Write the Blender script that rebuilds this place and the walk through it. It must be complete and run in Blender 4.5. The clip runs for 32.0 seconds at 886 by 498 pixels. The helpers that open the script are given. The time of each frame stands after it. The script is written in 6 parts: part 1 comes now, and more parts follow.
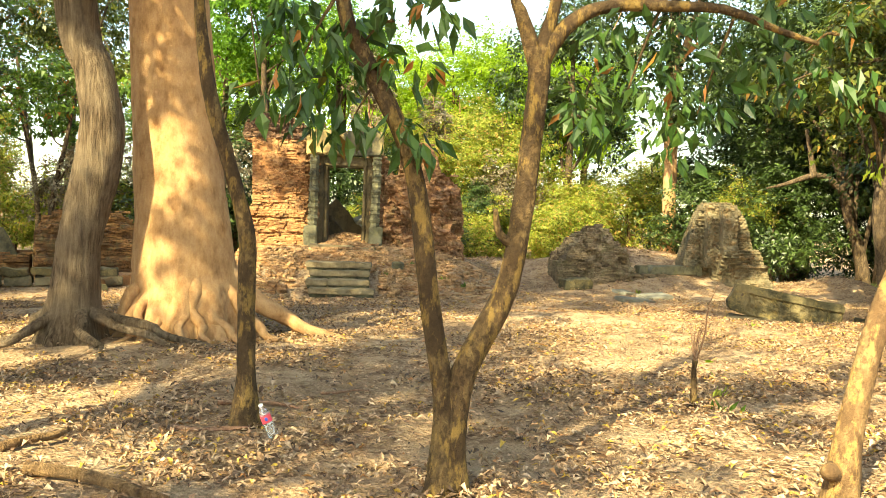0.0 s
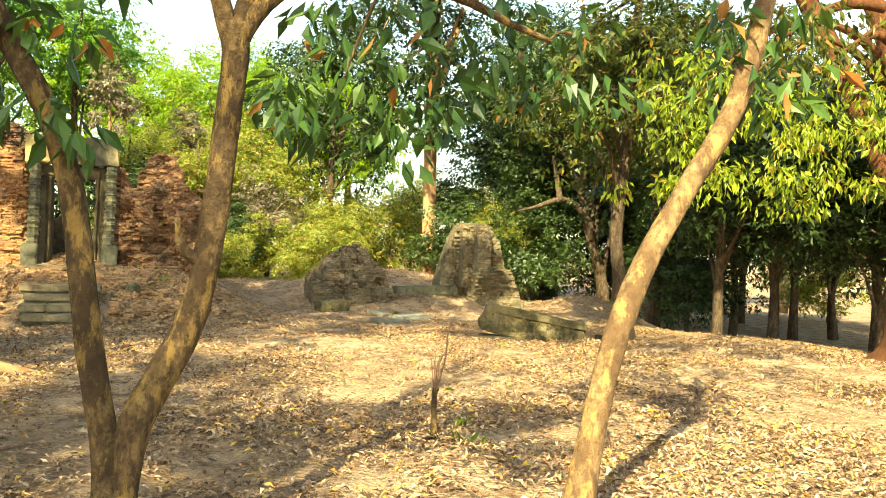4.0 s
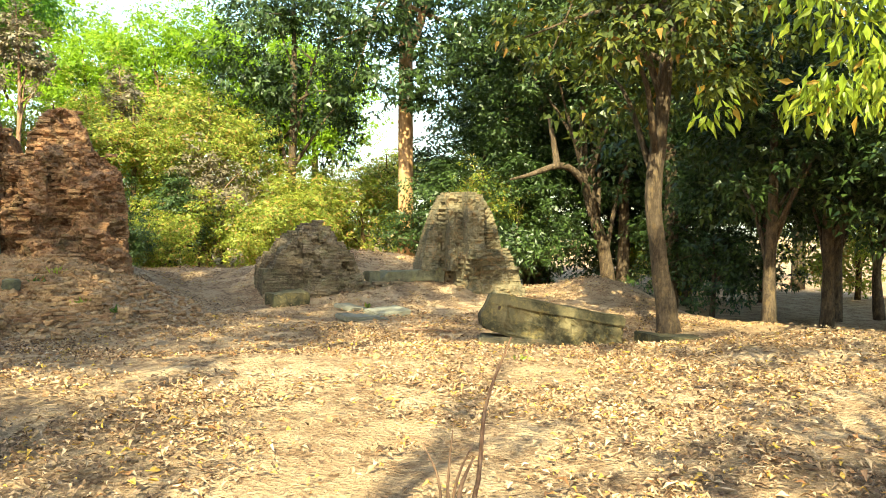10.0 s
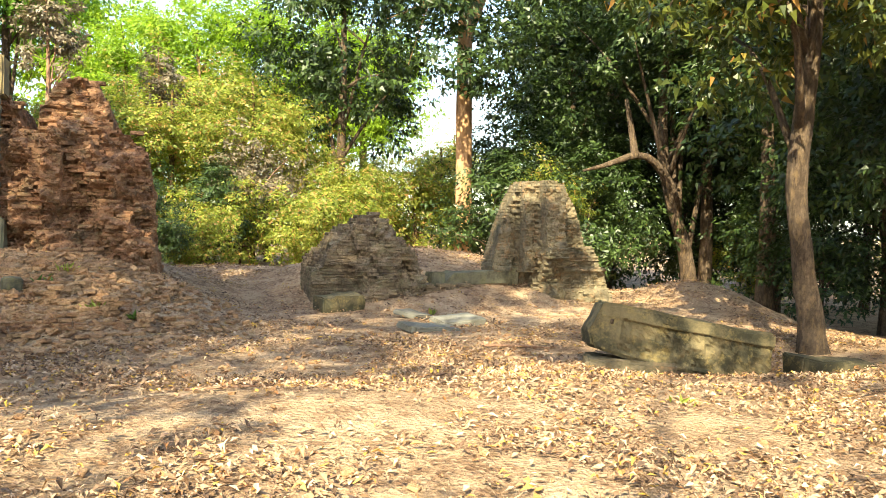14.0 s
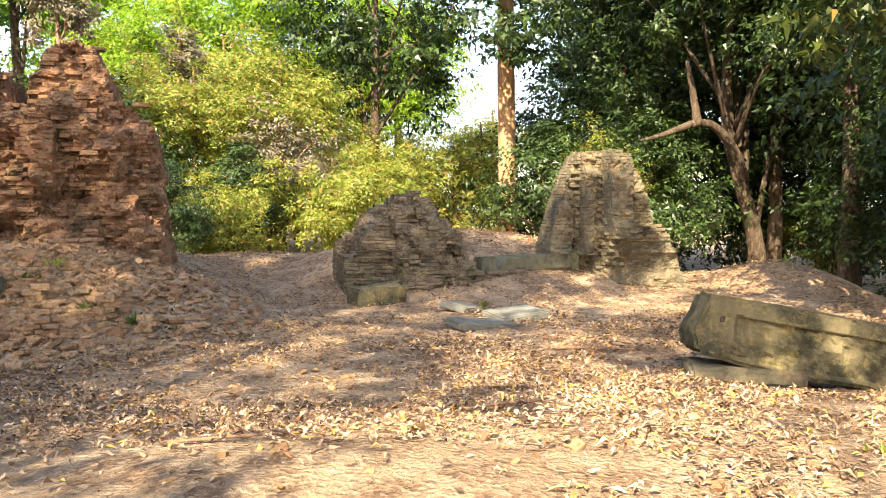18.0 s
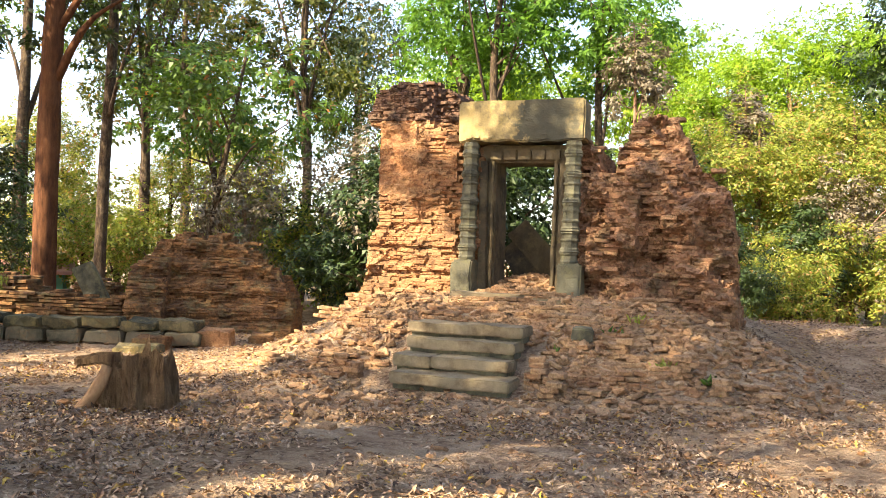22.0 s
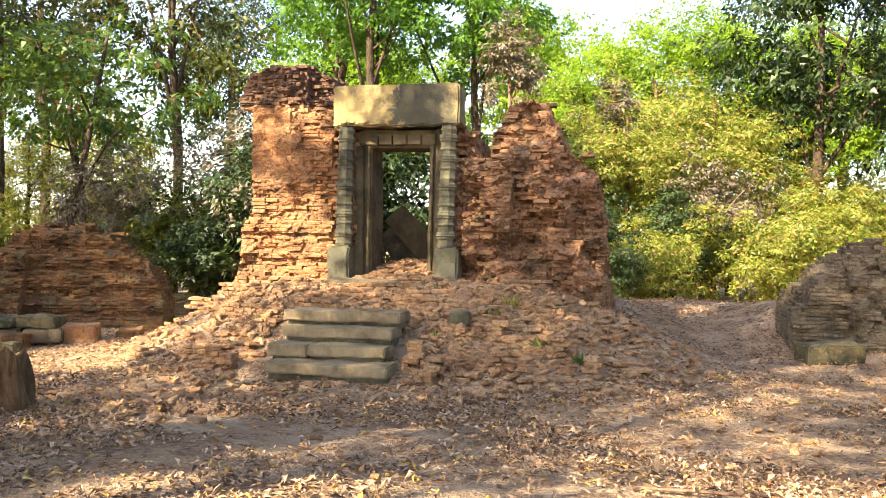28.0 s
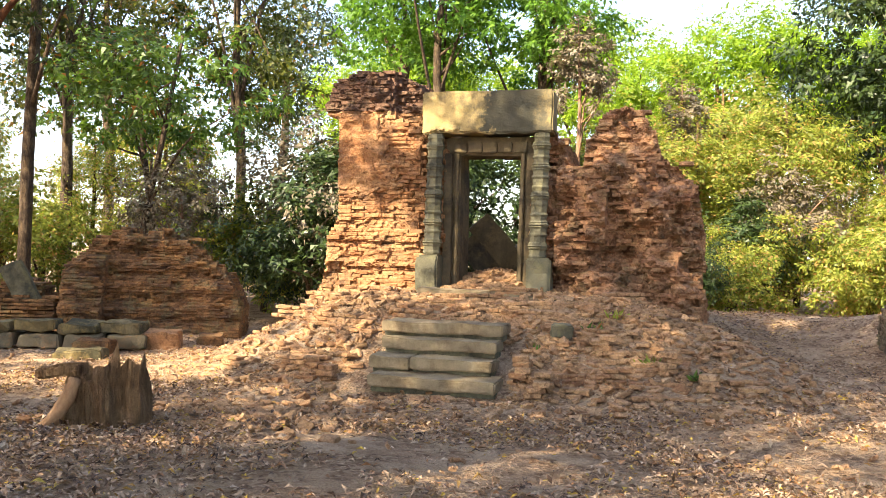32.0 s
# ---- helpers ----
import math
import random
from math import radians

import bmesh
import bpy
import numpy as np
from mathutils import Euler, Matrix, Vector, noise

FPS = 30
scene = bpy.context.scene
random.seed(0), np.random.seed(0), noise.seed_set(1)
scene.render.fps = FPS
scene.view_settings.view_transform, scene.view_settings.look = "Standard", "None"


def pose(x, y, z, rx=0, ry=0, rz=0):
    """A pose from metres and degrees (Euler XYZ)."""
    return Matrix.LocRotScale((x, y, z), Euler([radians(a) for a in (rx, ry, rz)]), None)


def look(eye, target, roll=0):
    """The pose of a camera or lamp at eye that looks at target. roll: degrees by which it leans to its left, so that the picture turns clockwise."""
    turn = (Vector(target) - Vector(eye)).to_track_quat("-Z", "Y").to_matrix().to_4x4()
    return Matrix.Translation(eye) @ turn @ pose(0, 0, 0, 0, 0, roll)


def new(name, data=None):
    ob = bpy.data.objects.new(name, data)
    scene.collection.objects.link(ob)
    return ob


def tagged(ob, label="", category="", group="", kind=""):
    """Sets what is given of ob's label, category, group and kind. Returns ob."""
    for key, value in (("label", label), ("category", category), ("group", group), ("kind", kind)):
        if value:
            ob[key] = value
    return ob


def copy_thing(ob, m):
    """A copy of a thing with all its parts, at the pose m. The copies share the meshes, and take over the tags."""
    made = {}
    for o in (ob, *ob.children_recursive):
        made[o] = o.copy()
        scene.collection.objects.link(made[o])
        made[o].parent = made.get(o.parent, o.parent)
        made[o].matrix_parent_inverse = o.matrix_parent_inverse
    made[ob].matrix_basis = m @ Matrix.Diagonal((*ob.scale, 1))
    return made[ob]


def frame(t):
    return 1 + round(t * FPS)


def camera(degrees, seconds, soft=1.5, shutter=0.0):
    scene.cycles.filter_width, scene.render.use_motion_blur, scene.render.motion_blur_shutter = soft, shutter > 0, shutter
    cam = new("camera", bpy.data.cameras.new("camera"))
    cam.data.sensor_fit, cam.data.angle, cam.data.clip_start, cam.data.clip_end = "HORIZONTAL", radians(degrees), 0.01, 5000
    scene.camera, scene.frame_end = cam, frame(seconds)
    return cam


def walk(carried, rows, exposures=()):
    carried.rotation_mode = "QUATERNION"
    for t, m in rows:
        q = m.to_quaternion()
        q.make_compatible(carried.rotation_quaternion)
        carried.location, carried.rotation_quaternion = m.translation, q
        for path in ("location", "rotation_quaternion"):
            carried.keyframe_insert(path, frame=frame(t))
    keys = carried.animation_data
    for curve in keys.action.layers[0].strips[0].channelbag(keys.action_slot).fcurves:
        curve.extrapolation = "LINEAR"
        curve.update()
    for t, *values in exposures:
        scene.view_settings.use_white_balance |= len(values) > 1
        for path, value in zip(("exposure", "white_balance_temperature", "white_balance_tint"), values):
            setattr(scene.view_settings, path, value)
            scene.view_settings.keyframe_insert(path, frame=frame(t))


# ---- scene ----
cam = camera(56.4, 32.0, soft=0.85)
PATH = [
    (0, (1.087, -21.17, 1.497), (1.224, -19.176, 1.419), 1.8),
    (0.5, (1.054, -21.154, 1.528), (1.167, -19.158, 1.457), 1.5),
    (1, (1.021, -21.183, 1.544), (1.097, -19.185, 1.497), 1.1),
    (1.5, (0.964, -21.202, 1.548), (0.989, -19.203, 1.505), 1.2),
    (2, (0.948, -21.192, 1.539), (0.957, -19.192, 1.494), 1.5),
    (2.5, (1.069, -21.142, 1.53), (1.092, -19.143, 1.484), 1.7),
    (3, (1.298, -21.042, 1.519), (1.42, -19.046, 1.477), 2.3),
    (3.5, (1.46, -20.791, 1.471), (1.916, -18.844, 1.447), 2.4),
    (4, (1.576, -20.42, 1.467), (2.254, -18.538, 1.459), 2.2),
    (4.5, (1.755, -20.078, 1.443), (2.478, -18.213, 1.44), 1.8),
    (6.5, (2.357, -18.682, 1.328), (3.296, -16.916, 1.319), 2.2),
    (7, (2.49, -18.291, 1.262), (3.45, -16.537, 1.26), 2.3),
    (7.5, (2.614, -17.965, 1.302), (3.578, -16.213, 1.299), 2.3),
    (8, (2.757, -17.594, 1.158), (3.707, -15.834, 1.155), 2.2),
    (8.5, (2.753, -17.314, 1.304), (3.695, -15.55, 1.263), 1.1),
    (9, (2.875, -16.947, 1.306), (3.749, -15.149, 1.263), 0.6),
    (9.5, (2.897, -16.626, 1.279), (3.657, -14.777, 1.231), 0.8),
    (10, (2.914, -16.316, 1.302), (3.646, -14.456, 1.251), 0.8),
    (10.5, (3.001, -15.978, 1.301), (3.697, -14.104, 1.248), 0.7),
    (11, (3.068, -15.703, 1.281), (3.744, -13.821, 1.24), 0.7),
    (11.5, (3.082, -15.36, 1.285), (3.759, -13.478, 1.246), 0.7),
    (12, (3.13, -15.026, 1.271), (3.805, -13.144, 1.24), 0.9),
    (12.5, (3.194, -14.713, 1.276), (3.858, -12.827, 1.243), 1.0),
    (13, (3.244, -14.406, 1.259), (3.903, -12.518, 1.226), 1.1),
    (13.5, (3.253, -14.128, 1.23), (3.895, -12.235, 1.19), 1.3),
    (15.5, (3.354, -12.547, 1.092), (3.986, -10.652, 0.995), 1.4),
    (16, (3.474, -12.343, 1.103), (4.14, -10.46, 0.998), 1.2),
    (16.5, (3.513, -12.201, 1.105), (4.209, -10.329, 0.994), 1.1),
    (17, (3.533, -12.042, 1.138), (4.231, -10.171, 1.03), 0.9),
    (17.5, (3.548, -11.929, 1.149), (4.155, -10.026, 1.041), 0.9),
    (18, (3.627, -11.888, 1.158), (4.18, -9.969, 1.056), -0.0),
    (18.5, (3.636, -11.899, 1.149), (4.135, -9.965, 1.052), -0.3),
    (19, (3.612, -11.899, 1.157), (4.067, -9.953, 1.082), -0.2),
    (19.5, (3.512, -11.783, 1.143), (3.753, -9.798, 1.123), -0.4),
    (20, (3.397, -11.796, 1.155), (3.242, -9.802, 1.179), 0.2),
    (20.5, (3.327, -11.881, 1.186), (2.98, -9.912, 1.229), 0.5),
    (21, (3.293, -11.909, 1.2), (2.792, -9.973, 1.238), 1.0),
    (21.5, (3.265, -11.949, 1.206), (2.625, -10.054, 1.237), 1.6),
    (22, (3.271, -11.941, 1.191), (2.571, -10.068, 1.213), 2.1),
    (22.5, (3.301, -11.909, 1.175), (2.611, -10.032, 1.177), 2.1),
    (23, (3.306, -11.885, 1.17), (2.636, -10.0, 1.171), 2.1),
    (23.5, (3.336, -11.859, 1.174), (2.733, -9.952, 1.175), 1.9),
    (24, (3.35, -11.852, 1.179), (2.774, -9.937, 1.182), 1.5),
    (24.5, (3.355, -11.856, 1.174), (2.784, -9.94, 1.178), 0.9),
    (26.5, (3.348, -11.849, 1.17), (2.815, -9.922, 1.173), 0.7),
    (27, (3.356, -11.838, 1.17), (2.879, -9.895, 1.169), 0.9),
    (27.5, (3.368, -11.833, 1.164), (2.928, -9.882, 1.164), 0.9),
    (28, (3.327, -11.868, 1.173), (2.9, -9.914, 1.171), 1.0),
    (28.5, (3.238, -11.887, 1.16), (2.819, -9.931, 1.149), 1.3),
    (29, (3.134, -11.879, 1.154), (2.729, -9.92, 1.111), 1.6),
    (29.5, (3.062, -11.834, 1.173), (2.66, -9.876, 1.13), 1.8),
    (30, (2.939, -11.729, 1.189), (2.537, -9.77, 1.151), 1.9),
    (30.5, (2.854, -11.708, 1.2), (2.449, -9.75, 1.176), 1.8),
    (31, (2.67, -11.734, 1.22), (2.243, -9.78, 1.204), 1.6),
    (31.5, (2.53, -11.779, 1.226), (2.049, -9.837, 1.227), 1.5),
    (32, (2.516, -11.781, 1.219), (2.0, -9.848, 1.228), 1.6),
]
walk(cam, [(t, look(eye, target, roll)) for t, eye, target, roll in PATH], [(0.0, 2.15, 8500, -1), (3.5, 2.07, 8400, -3), (7.0, 2.05, 8000, -9), (10.0, 2.12, 7300, -4), (13.0, 2.12, 7000, 4), (17.0, 2.2, 6900, 15), (20.0, 2.2, 6800, 14), (23.0, 2.17, 7200, 18), (29.0, 2.24, 7100, 18), (32.0, 2.17, 7100, 18)])

# ---- world and light ----
world = bpy.data.worlds.new("world")
scene.world = world
world.use_nodes = True
wn = world.node_tree
wn.nodes.clear()
sky = wn.nodes.new("ShaderNodeTexSky")
sky.sky_type = 'NISHITA'
sky.sun_disc = False
SUN_EL, SUN_AZ = 41.0, 212.0          # degrees above the horizon; compass turn from +y towards +x
sky.sun_elevation = radians(SUN_EL)
sky.sun_rotation = radians(SUN_AZ)
sky.dust_density = 1.2
sky.air_density = 1.0
wb = wn.nodes.new("ShaderNodeBackground")
wb.inputs["Strength"].default_value = 0.15
wo = wn.nodes.new("ShaderNodeOutputWorld")
wn.links.new(sky.outputs[0], wb.inputs["Color"])
wn.links.new(wb.outputs[0], wo.inputs["Surface"])
sun_data = bpy.data.lights.new("sun", 'SUN')
sun_data.energy = 5.0
sun_data.angle = radians(0.55)
sun_data.color = (1.0, 0.93, 0.70)
sun = new("sun", sun_data)
_sd = Vector((math.sin(radians(SUN_AZ)) * math.cos(radians(SUN_EL)), math.cos(radians(SUN_AZ)) * math.cos(radians(SUN_EL)), math.sin(radians(SUN_EL))))
sun.matrix_world = look(_sd * 60, (0, 0, 0))
tagged(sun, kind="structure")

# ---- materials ----
class Net:
    """A small builder of node materials."""
    def __init__(self, name):
        self.mat = bpy.data.materials.new(name)
        self.mat.use_nodes = True
        self.nt = self.mat.node_tree
        self.nt.nodes.clear()
        self.out = self.nt.nodes.new("ShaderNodeOutputMaterial")
        self.bsdf = self.nt.nodes.new("ShaderNodeBsdfPrincipled")
        self.nt.links.new(self.bsdf.outputs[0], self.out.inputs["Surface"])
        self.geo = self.nt.nodes.new("ShaderNodeNewGeometry")

    def put(self, where, value):
        if isinstance(value, bpy.types.NodeSocket):
            self.nt.links.new(value, where)
        else:
            where.default_value = value

    def noise(self, scale, detail=4.0, rough=0.6, stretch=None, ob=False):
        n = self.nt.nodes.new("ShaderNodeTexNoise")
        n.inputs["Scale"].default_value = scale
        n.inputs["Detail"].default_value = detail
        n.inputs["Roughness"].default_value = rough
        self.nt.links.new(self.coords(stretch), n.inputs["Vector"])
        return n.outputs["Fac"]

    def voronoi(self, scale, feature='F1', stretch=None):
        n = self.nt.nodes.new("ShaderNodeTexVoronoi")
        n.feature = feature
        n.inputs["Scale"].default_value = scale
        self.nt.links.new(self.coords(stretch), n.inputs["Vector"])
        return n

    def coords(self, stretch=None):
        if not stretch:
            return self.geo.outputs["Position"]
        m = self.nt.nodes.new("ShaderNodeMapping")
        m.inputs["Scale"].default_value = stretch
        self.nt.links.new(self.geo.outputs["Position"], m.inputs["Vector"])
        return m.outputs[0]

    def ramp(self, fac, *stops):
        r = self.nt.nodes.new("ShaderNodeValToRGB")
        e = r.color_ramp.elements
        while len(e) < len(stops):
            e.new(0.5)
        for el, (p, c) in zip(e, stops):
            el.position = p
            el.color = (*c, 1) if isinstance(c, tuple) else (c, c, c, 1)
        self.put(r.inputs["Fac"], fac)
        return r.outputs["Color"]

    def mix(self, fac, a, b, mode='MIX'):
        m = self.nt.nodes.new("ShaderNodeMix")
        m.data_type = 'RGBA'
        m.blend_type = mode
        self.put(m.inputs["Factor"], fac)
        self.put(m.inputs[6], (*a, 1) if isinstance(a, tuple) else a)
        self.put(m.inputs[7], (*b, 1) if isinstance(b, tuple) else b)
        return m.outputs[2]

    def math(self, op, a, b=0.0):
        m = self.nt.nodes.new("ShaderNodeMath")
        m.operation = op
        self.put(m.inputs[0], a)
        self.put(m.inputs[1], b)
        return m.outputs[0]

    def chance(self):
        """A random number for each object and each loose piece of its mesh."""
        i = self.nt.nodes.new("ShaderNodeObjectInfo")
        return self.math('FRACT', self.math('ADD', i.outputs["Random"], self.geo.outputs["Random Per Island"]))

    def up(self):
        s = self.nt.nodes.new("ShaderNodeSeparateXYZ")
        self.nt.links.new(self.geo.outputs["Normal"], s.inputs[0])
        return s.outputs["Z"]

    def bump(self, height, strength=0.5, distance=0.02):
        b = self.nt.nodes.new("ShaderNodeBump")
        b.inputs["Strength"].default_value = strength
        b.inputs["Distance"].default_value = distance
        self.put(b.inputs["Height"], height)
        self.nt.links.new(b.outputs[0], self.bsdf.inputs["Normal"])

    def done(self, color, rough=0.9, spec=0.25):
        self.put(self.bsdf.inputs["Base Color"], (*color, 1) if isinstance(color, tuple) else color)
        self.put(self.bsdf.inputs["Roughness"], rough)
        self.bsdf.inputs["Specular IOR Level"].default_value = spec
        return self.mat


def brick_material(name, dark, mid, light, moss=0.25, grime=0.47, pale=0.55):
    n = Net(name)
    c = n.mix(0.5, n.ramp(n.chance(), (0.0, dark), (0.45, mid), (1.0, light)), n.ramp(n.noise(2.1, 6, 0.75), (0.3, dark), (0.5, mid), (0.70, light)))
    # courses wash out in uneven bands
    c = n.mix(n.ramp(n.noise(5.0, 5, 0.7, (0.35, 0.35, 3.2)), (0.46, 0.0), (0.66, 0.5)), c, tuple(v * 1.12 for v in light))
    c = n.mix(n.ramp(n.noise(1.1, 5, 0.65), (0.45, 0.0), (0.7, pale)), c, light)
    c = n.mix(n.ramp(n.noise(2.3, 6, 0.7), (grime, 0.0), (grime + 0.17, 0.82)), c, (0.06, 0.042, 0.032))
    c = n.mix(n.ramp(n.noise(15, 5, 0.75), (0.52, 0.0), (0.64, 0.65)), c, tuple(v * 0.38 for v in dark))
    if moss:
        m = n.math('MULTIPLY', n.ramp(n.noise(3.4, 5, 0.7), (0.5, 0.0), (0.66, 1.0)), moss)
        c = n.mix(m, c, (0.17, 0.165, 0.085))
    fine = n.noise(42, 6, 0.75)
    c = n.mix(n.ramp(fine, (0.34, 0.55), (0.6, 0.0)), c, tuple(v * 0.35 for v in mid))
    n.bump(n.math('ADD', fine, n.math('MULTIPLY', n.noise(11, 5, 0.7), 1.6)), 0.9, 0.022)
    return n.done(c, 0.93, 0.12)


def stone_material(name, base, pale, stain, lichen, amount=0.5, half=False, dark=0.48):
    n = Net(name)
    c = n.mix(n.ramp(n.noise(3.0, 6, 0.65), (0.35, 0.0), (0.65, 1.0)), base, pale)
    c = n.mix(n.ramp(n.noise(1.7, 7, 0.72), (dark, 0.0), (dark + 0.14, 0.85)), c, stain)
    c = n.mix(n.math('MULTIPLY', n.ramp(n.noise(5.5, 6, 0.75), (0.52, 0.0), (0.62, 1.0)), amount), c, lichen)
    if half:
        # old water stain over the eastern half of the stone
        sx = n.nt.nodes.new("ShaderNodeSeparateXYZ")
        n.nt.links.new(n.geo.outputs["Position"], sx.inputs[0])
        edge = n.math('ADD', sx.outputs["X"], n.math('MULTIPLY', n.noise(2.6, 6, 0.7), 1.1))
        c = n.mix(n.ramp(n.math('MULTIPLY', edge, 0.5), (0.24, 0.0), (0.28, 0.94), (0.62, 0.9), (0.74, 0.3)), c, (0.06, 0.06, 0.044))
    streak = n.noise(7.0, 4, 0.6, (1.0, 1.0, 0.12))
    c = n.mix(n.ramp(streak, (0.52, 0.0), (0.75, 0.5)), c, stain)
    fine = n.noise(45, 5, 0.7)
    c = n.mix(n.ramp(fine, (0.3, 0.25), (0.7, 0.0)), c, stain)
    n.bump(n.math('ADD', fine, n.math('MULTIPLY', n.noise(11, 5, 0.7), 2.0)), 0.6, 0.012)
    return n.done(c, 0.9, 0.2)


def bark_material(name, dark, mid, light, groove=26.0, stretch=0.16, strength=0.9, patch=0.0, deep=0.02):
    n = Net(name)
    g = n.noise(groove, 6, 0.65, (1.0, 1.0, stretch))
    c = n.ramp(g, (0.3, dark), (0.52, mid), (0.75, light))
    b = n.noise(2.2, 5, 0.6)
    c = n.mix(n.ramp(b, (0.4, 0.0), (0.7, 0.45)), c, light)
    if patch:
        p = n.noise(7.0, 4, 0.6, (1.0, 1.0, 0.6))
        c = n.mix(n.ramp(p, (0.45, 0.0), (0.54, patch)), c, tuple(v * 1.1 for v in dark))
        r = n.noise(26.0, 5, 0.7, (1.0, 1.0, 0.7))
        c = n.mix(n.ramp(r, (0.50, 0.0), (0.58, patch * 0.8)), c, tuple(v * 0.8 for v in dark))
        q = n.noise(9.0, 6, 0.7, (1.3, 1.1, 0.5))
        c = n.mix(n.ramp(q, (0.52, 0.0), (0.60, patch * 0.8)), c, (light[0] * 1.15, light[1] * 1.05, light[2] * 0.75))
    fine = n.noise(70, 4, 0.7)
    c = n.mix(n.ramp(fine, (0.35, 0.25), (0.65, 0.0)), c, dark)
    n.bump(n.math('ADD', n.math('MULTIPLY', g, 2.0), n.math('ADD', fine, n.noise(16, 5, 0.7))), strength, deep)
    return n.done(c, 0.9, 0.2)


def leaf_material(name, dark, mid, light, glow=0.45, dry=None, dry_share=0.0):
    n = Net(name)
    ch = n.chance()
    big = n.noise(0.6, 4, 0.6)
    c = n.ramp(n.math('ADD', n.math('MULTIPLY', ch, 0.45), n.math('MULTIPLY', big, 0.55)), (0.25, dark), (0.5, mid), (0.85, light))
    if dry:
        c = n.mix(n.ramp(n.math('FRACT', n.math('MULTIPLY', ch, 7.31)), (1.0 - dry_share - 0.02, 0.0), (1.0 - dry_share, 1.0)), c, dry)
    n.done(c, 0.42, 0.35)
    tr = n.nt.nodes.new("ShaderNodeBsdfTranslucent")
    n.put(tr.inputs["Color"], n.mix(0.5, c, n.mix(1.0, c, (1.0, 0.95, 0.35), 'MULTIPLY')))
    ms = n.nt.nodes.new("ShaderNodeMixShader")
    ms.inputs[0].default_value = glow
    n.nt.links.new(n.bsdf.outputs[0], ms.inputs[1])
    n.nt.links.new(tr.outputs[0], ms.inputs[2])
    n.nt.links.new(ms.outputs[0], n.out.inputs["Surface"])
    return n.mat


def litter_material(name):
    n = Net(name)
    ch = n.chance()
    c = n.ramp(ch, (0.0, (0.05, 0.028, 0.016)), (0.2, (0.145, 0.08, 0.045)), (0.42, (0.32, 0.205, 0.12)), (0.70, (0.53, 0.385, 0.25)), (0.9, (0.36, 0.16, 0.06)), (0.99, (0.56, 0.38, 0.06)))
    # dull grey where the leaves have lain longest
    c = n.mix(n.ramp(n.noise(0.8, 5, 0.65), (0.42, 0.0), (0.62, 0.55)), c, n.mix(1.0, c, (0.78, 0.74, 0.74), 'MULTIPLY'))
    c = n.mix(n.ramp(n.noise(60, 3), (0.4, 0.0), (0.7, 0.5)), c, (0.08, 0.045, 0.022))
    return n.done(c, 0.62, 0.3)


def ground_material(name):
    n = Net(name)
    a = n.noise(0.35, 6, 0.6)
    c = n.mix(n.ramp(a, (0.38, 0.0), (0.62, 1.0)), (0.44, 0.30, 0.18), (0.55, 0.40, 0.26))
    c = n.mix(n.ramp(n.noise(1.9, 6, 0.7), (0.45, 0.0), (0.65, 0.6)), c, (0.27, 0.15, 0.085))
    v = n.voronoi(26.0)
    c = n.mix(n.ramp(n.noise(2.6, 5, 0.65), (0.44, 0.0), (0.56, 0.85)), c,
              n.ramp(v.outputs["Color"], (0.15, (0.11, 0.06, 0.034)), (0.5, (0.28, 0.17, 0.10)), (0.9, (0.46, 0.33, 0.21))))
    fine = n.noise(70, 6, 0.75)
    c = n.mix(n.ramp(fine, (0.36, 0.5), (0.56, 0.0)), c, (0.14, 0.08, 0.046))
    n.bump(n.math('ADD', n.math('MULTIPLY', v.outputs["Distance"], 1.3), n.math('ADD', fine, n.noise(9, 6, 0.7))), 0.9, 0.035)
    return n.done(c, 0.95, 0.1)


M_BRICK = brick_material("orange_brick", (0.17, 0.07, 0.036), (0.37, 0.17, 0.076), (0.49, 0.30, 0.155), 0.25, 0.50)
M_BRICK_RED = brick_material("red_brown_brick", (0.15, 0.07, 0.042), (0.33, 0.16, 0.085), (0.47, 0.28, 0.155), 0.4, 0.49, 0.5)
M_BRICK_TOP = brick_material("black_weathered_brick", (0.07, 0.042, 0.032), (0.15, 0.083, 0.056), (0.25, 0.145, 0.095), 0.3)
M_BRICK_MOSSY = brick_material("mossy_brick", (0.075, 0.042, 0.024), (0.20, 0.10, 0.046), (0.38, 0.20, 0.08), 0.55, 0.46, 0.4)
M_BRICK_GREY = brick_material("grey_brick", (0.105, 0.076, 0.05), (0.20, 0.148, 0.096), (0.33, 0.245, 0.155), 0.5, 0.48, 0.5)
M_RUBBLE = brick_material("broken_brick", (0.18, 0.08, 0.042), (0.39, 0.205, 0.10), (0.54, 0.355, 0.20), 0.2, 0.52)
M_CORE = brick_material("mud_core", (0.20, 0.095, 0.055), (0.29, 0.15, 0.085), (0.32, 0.18, 0.11), 0.1)
M_SAND = stone_material("lintel_sandstone", (0.33, 0.245, 0.11), (0.42, 0.31, 0.135), (0.07, 0.062, 0.045), (0.44, 0.32, 0.10), 0.4, True)
M_STONE = stone_material("carved_sandstone", (0.12, 0.112, 0.074), (0.19, 0.172, 0.108), (0.04, 0.038, 0.028), (0.22, 0.20, 0.085), 0.35)
M_JAMB = stone_material("brown_jamb_stone", (0.10, 0.075, 0.043), (0.165, 0.125, 0.07), (0.035, 0.028, 0.02), (0.25, 0.19, 0.08), 0.3)
M_STEP = stone_material("step_sandstone", (0.215, 0.165, 0.098), (0.31, 0.24, 0.145), (0.11, 0.078, 0.046), (0.24, 0.20, 0.10), 0.3)
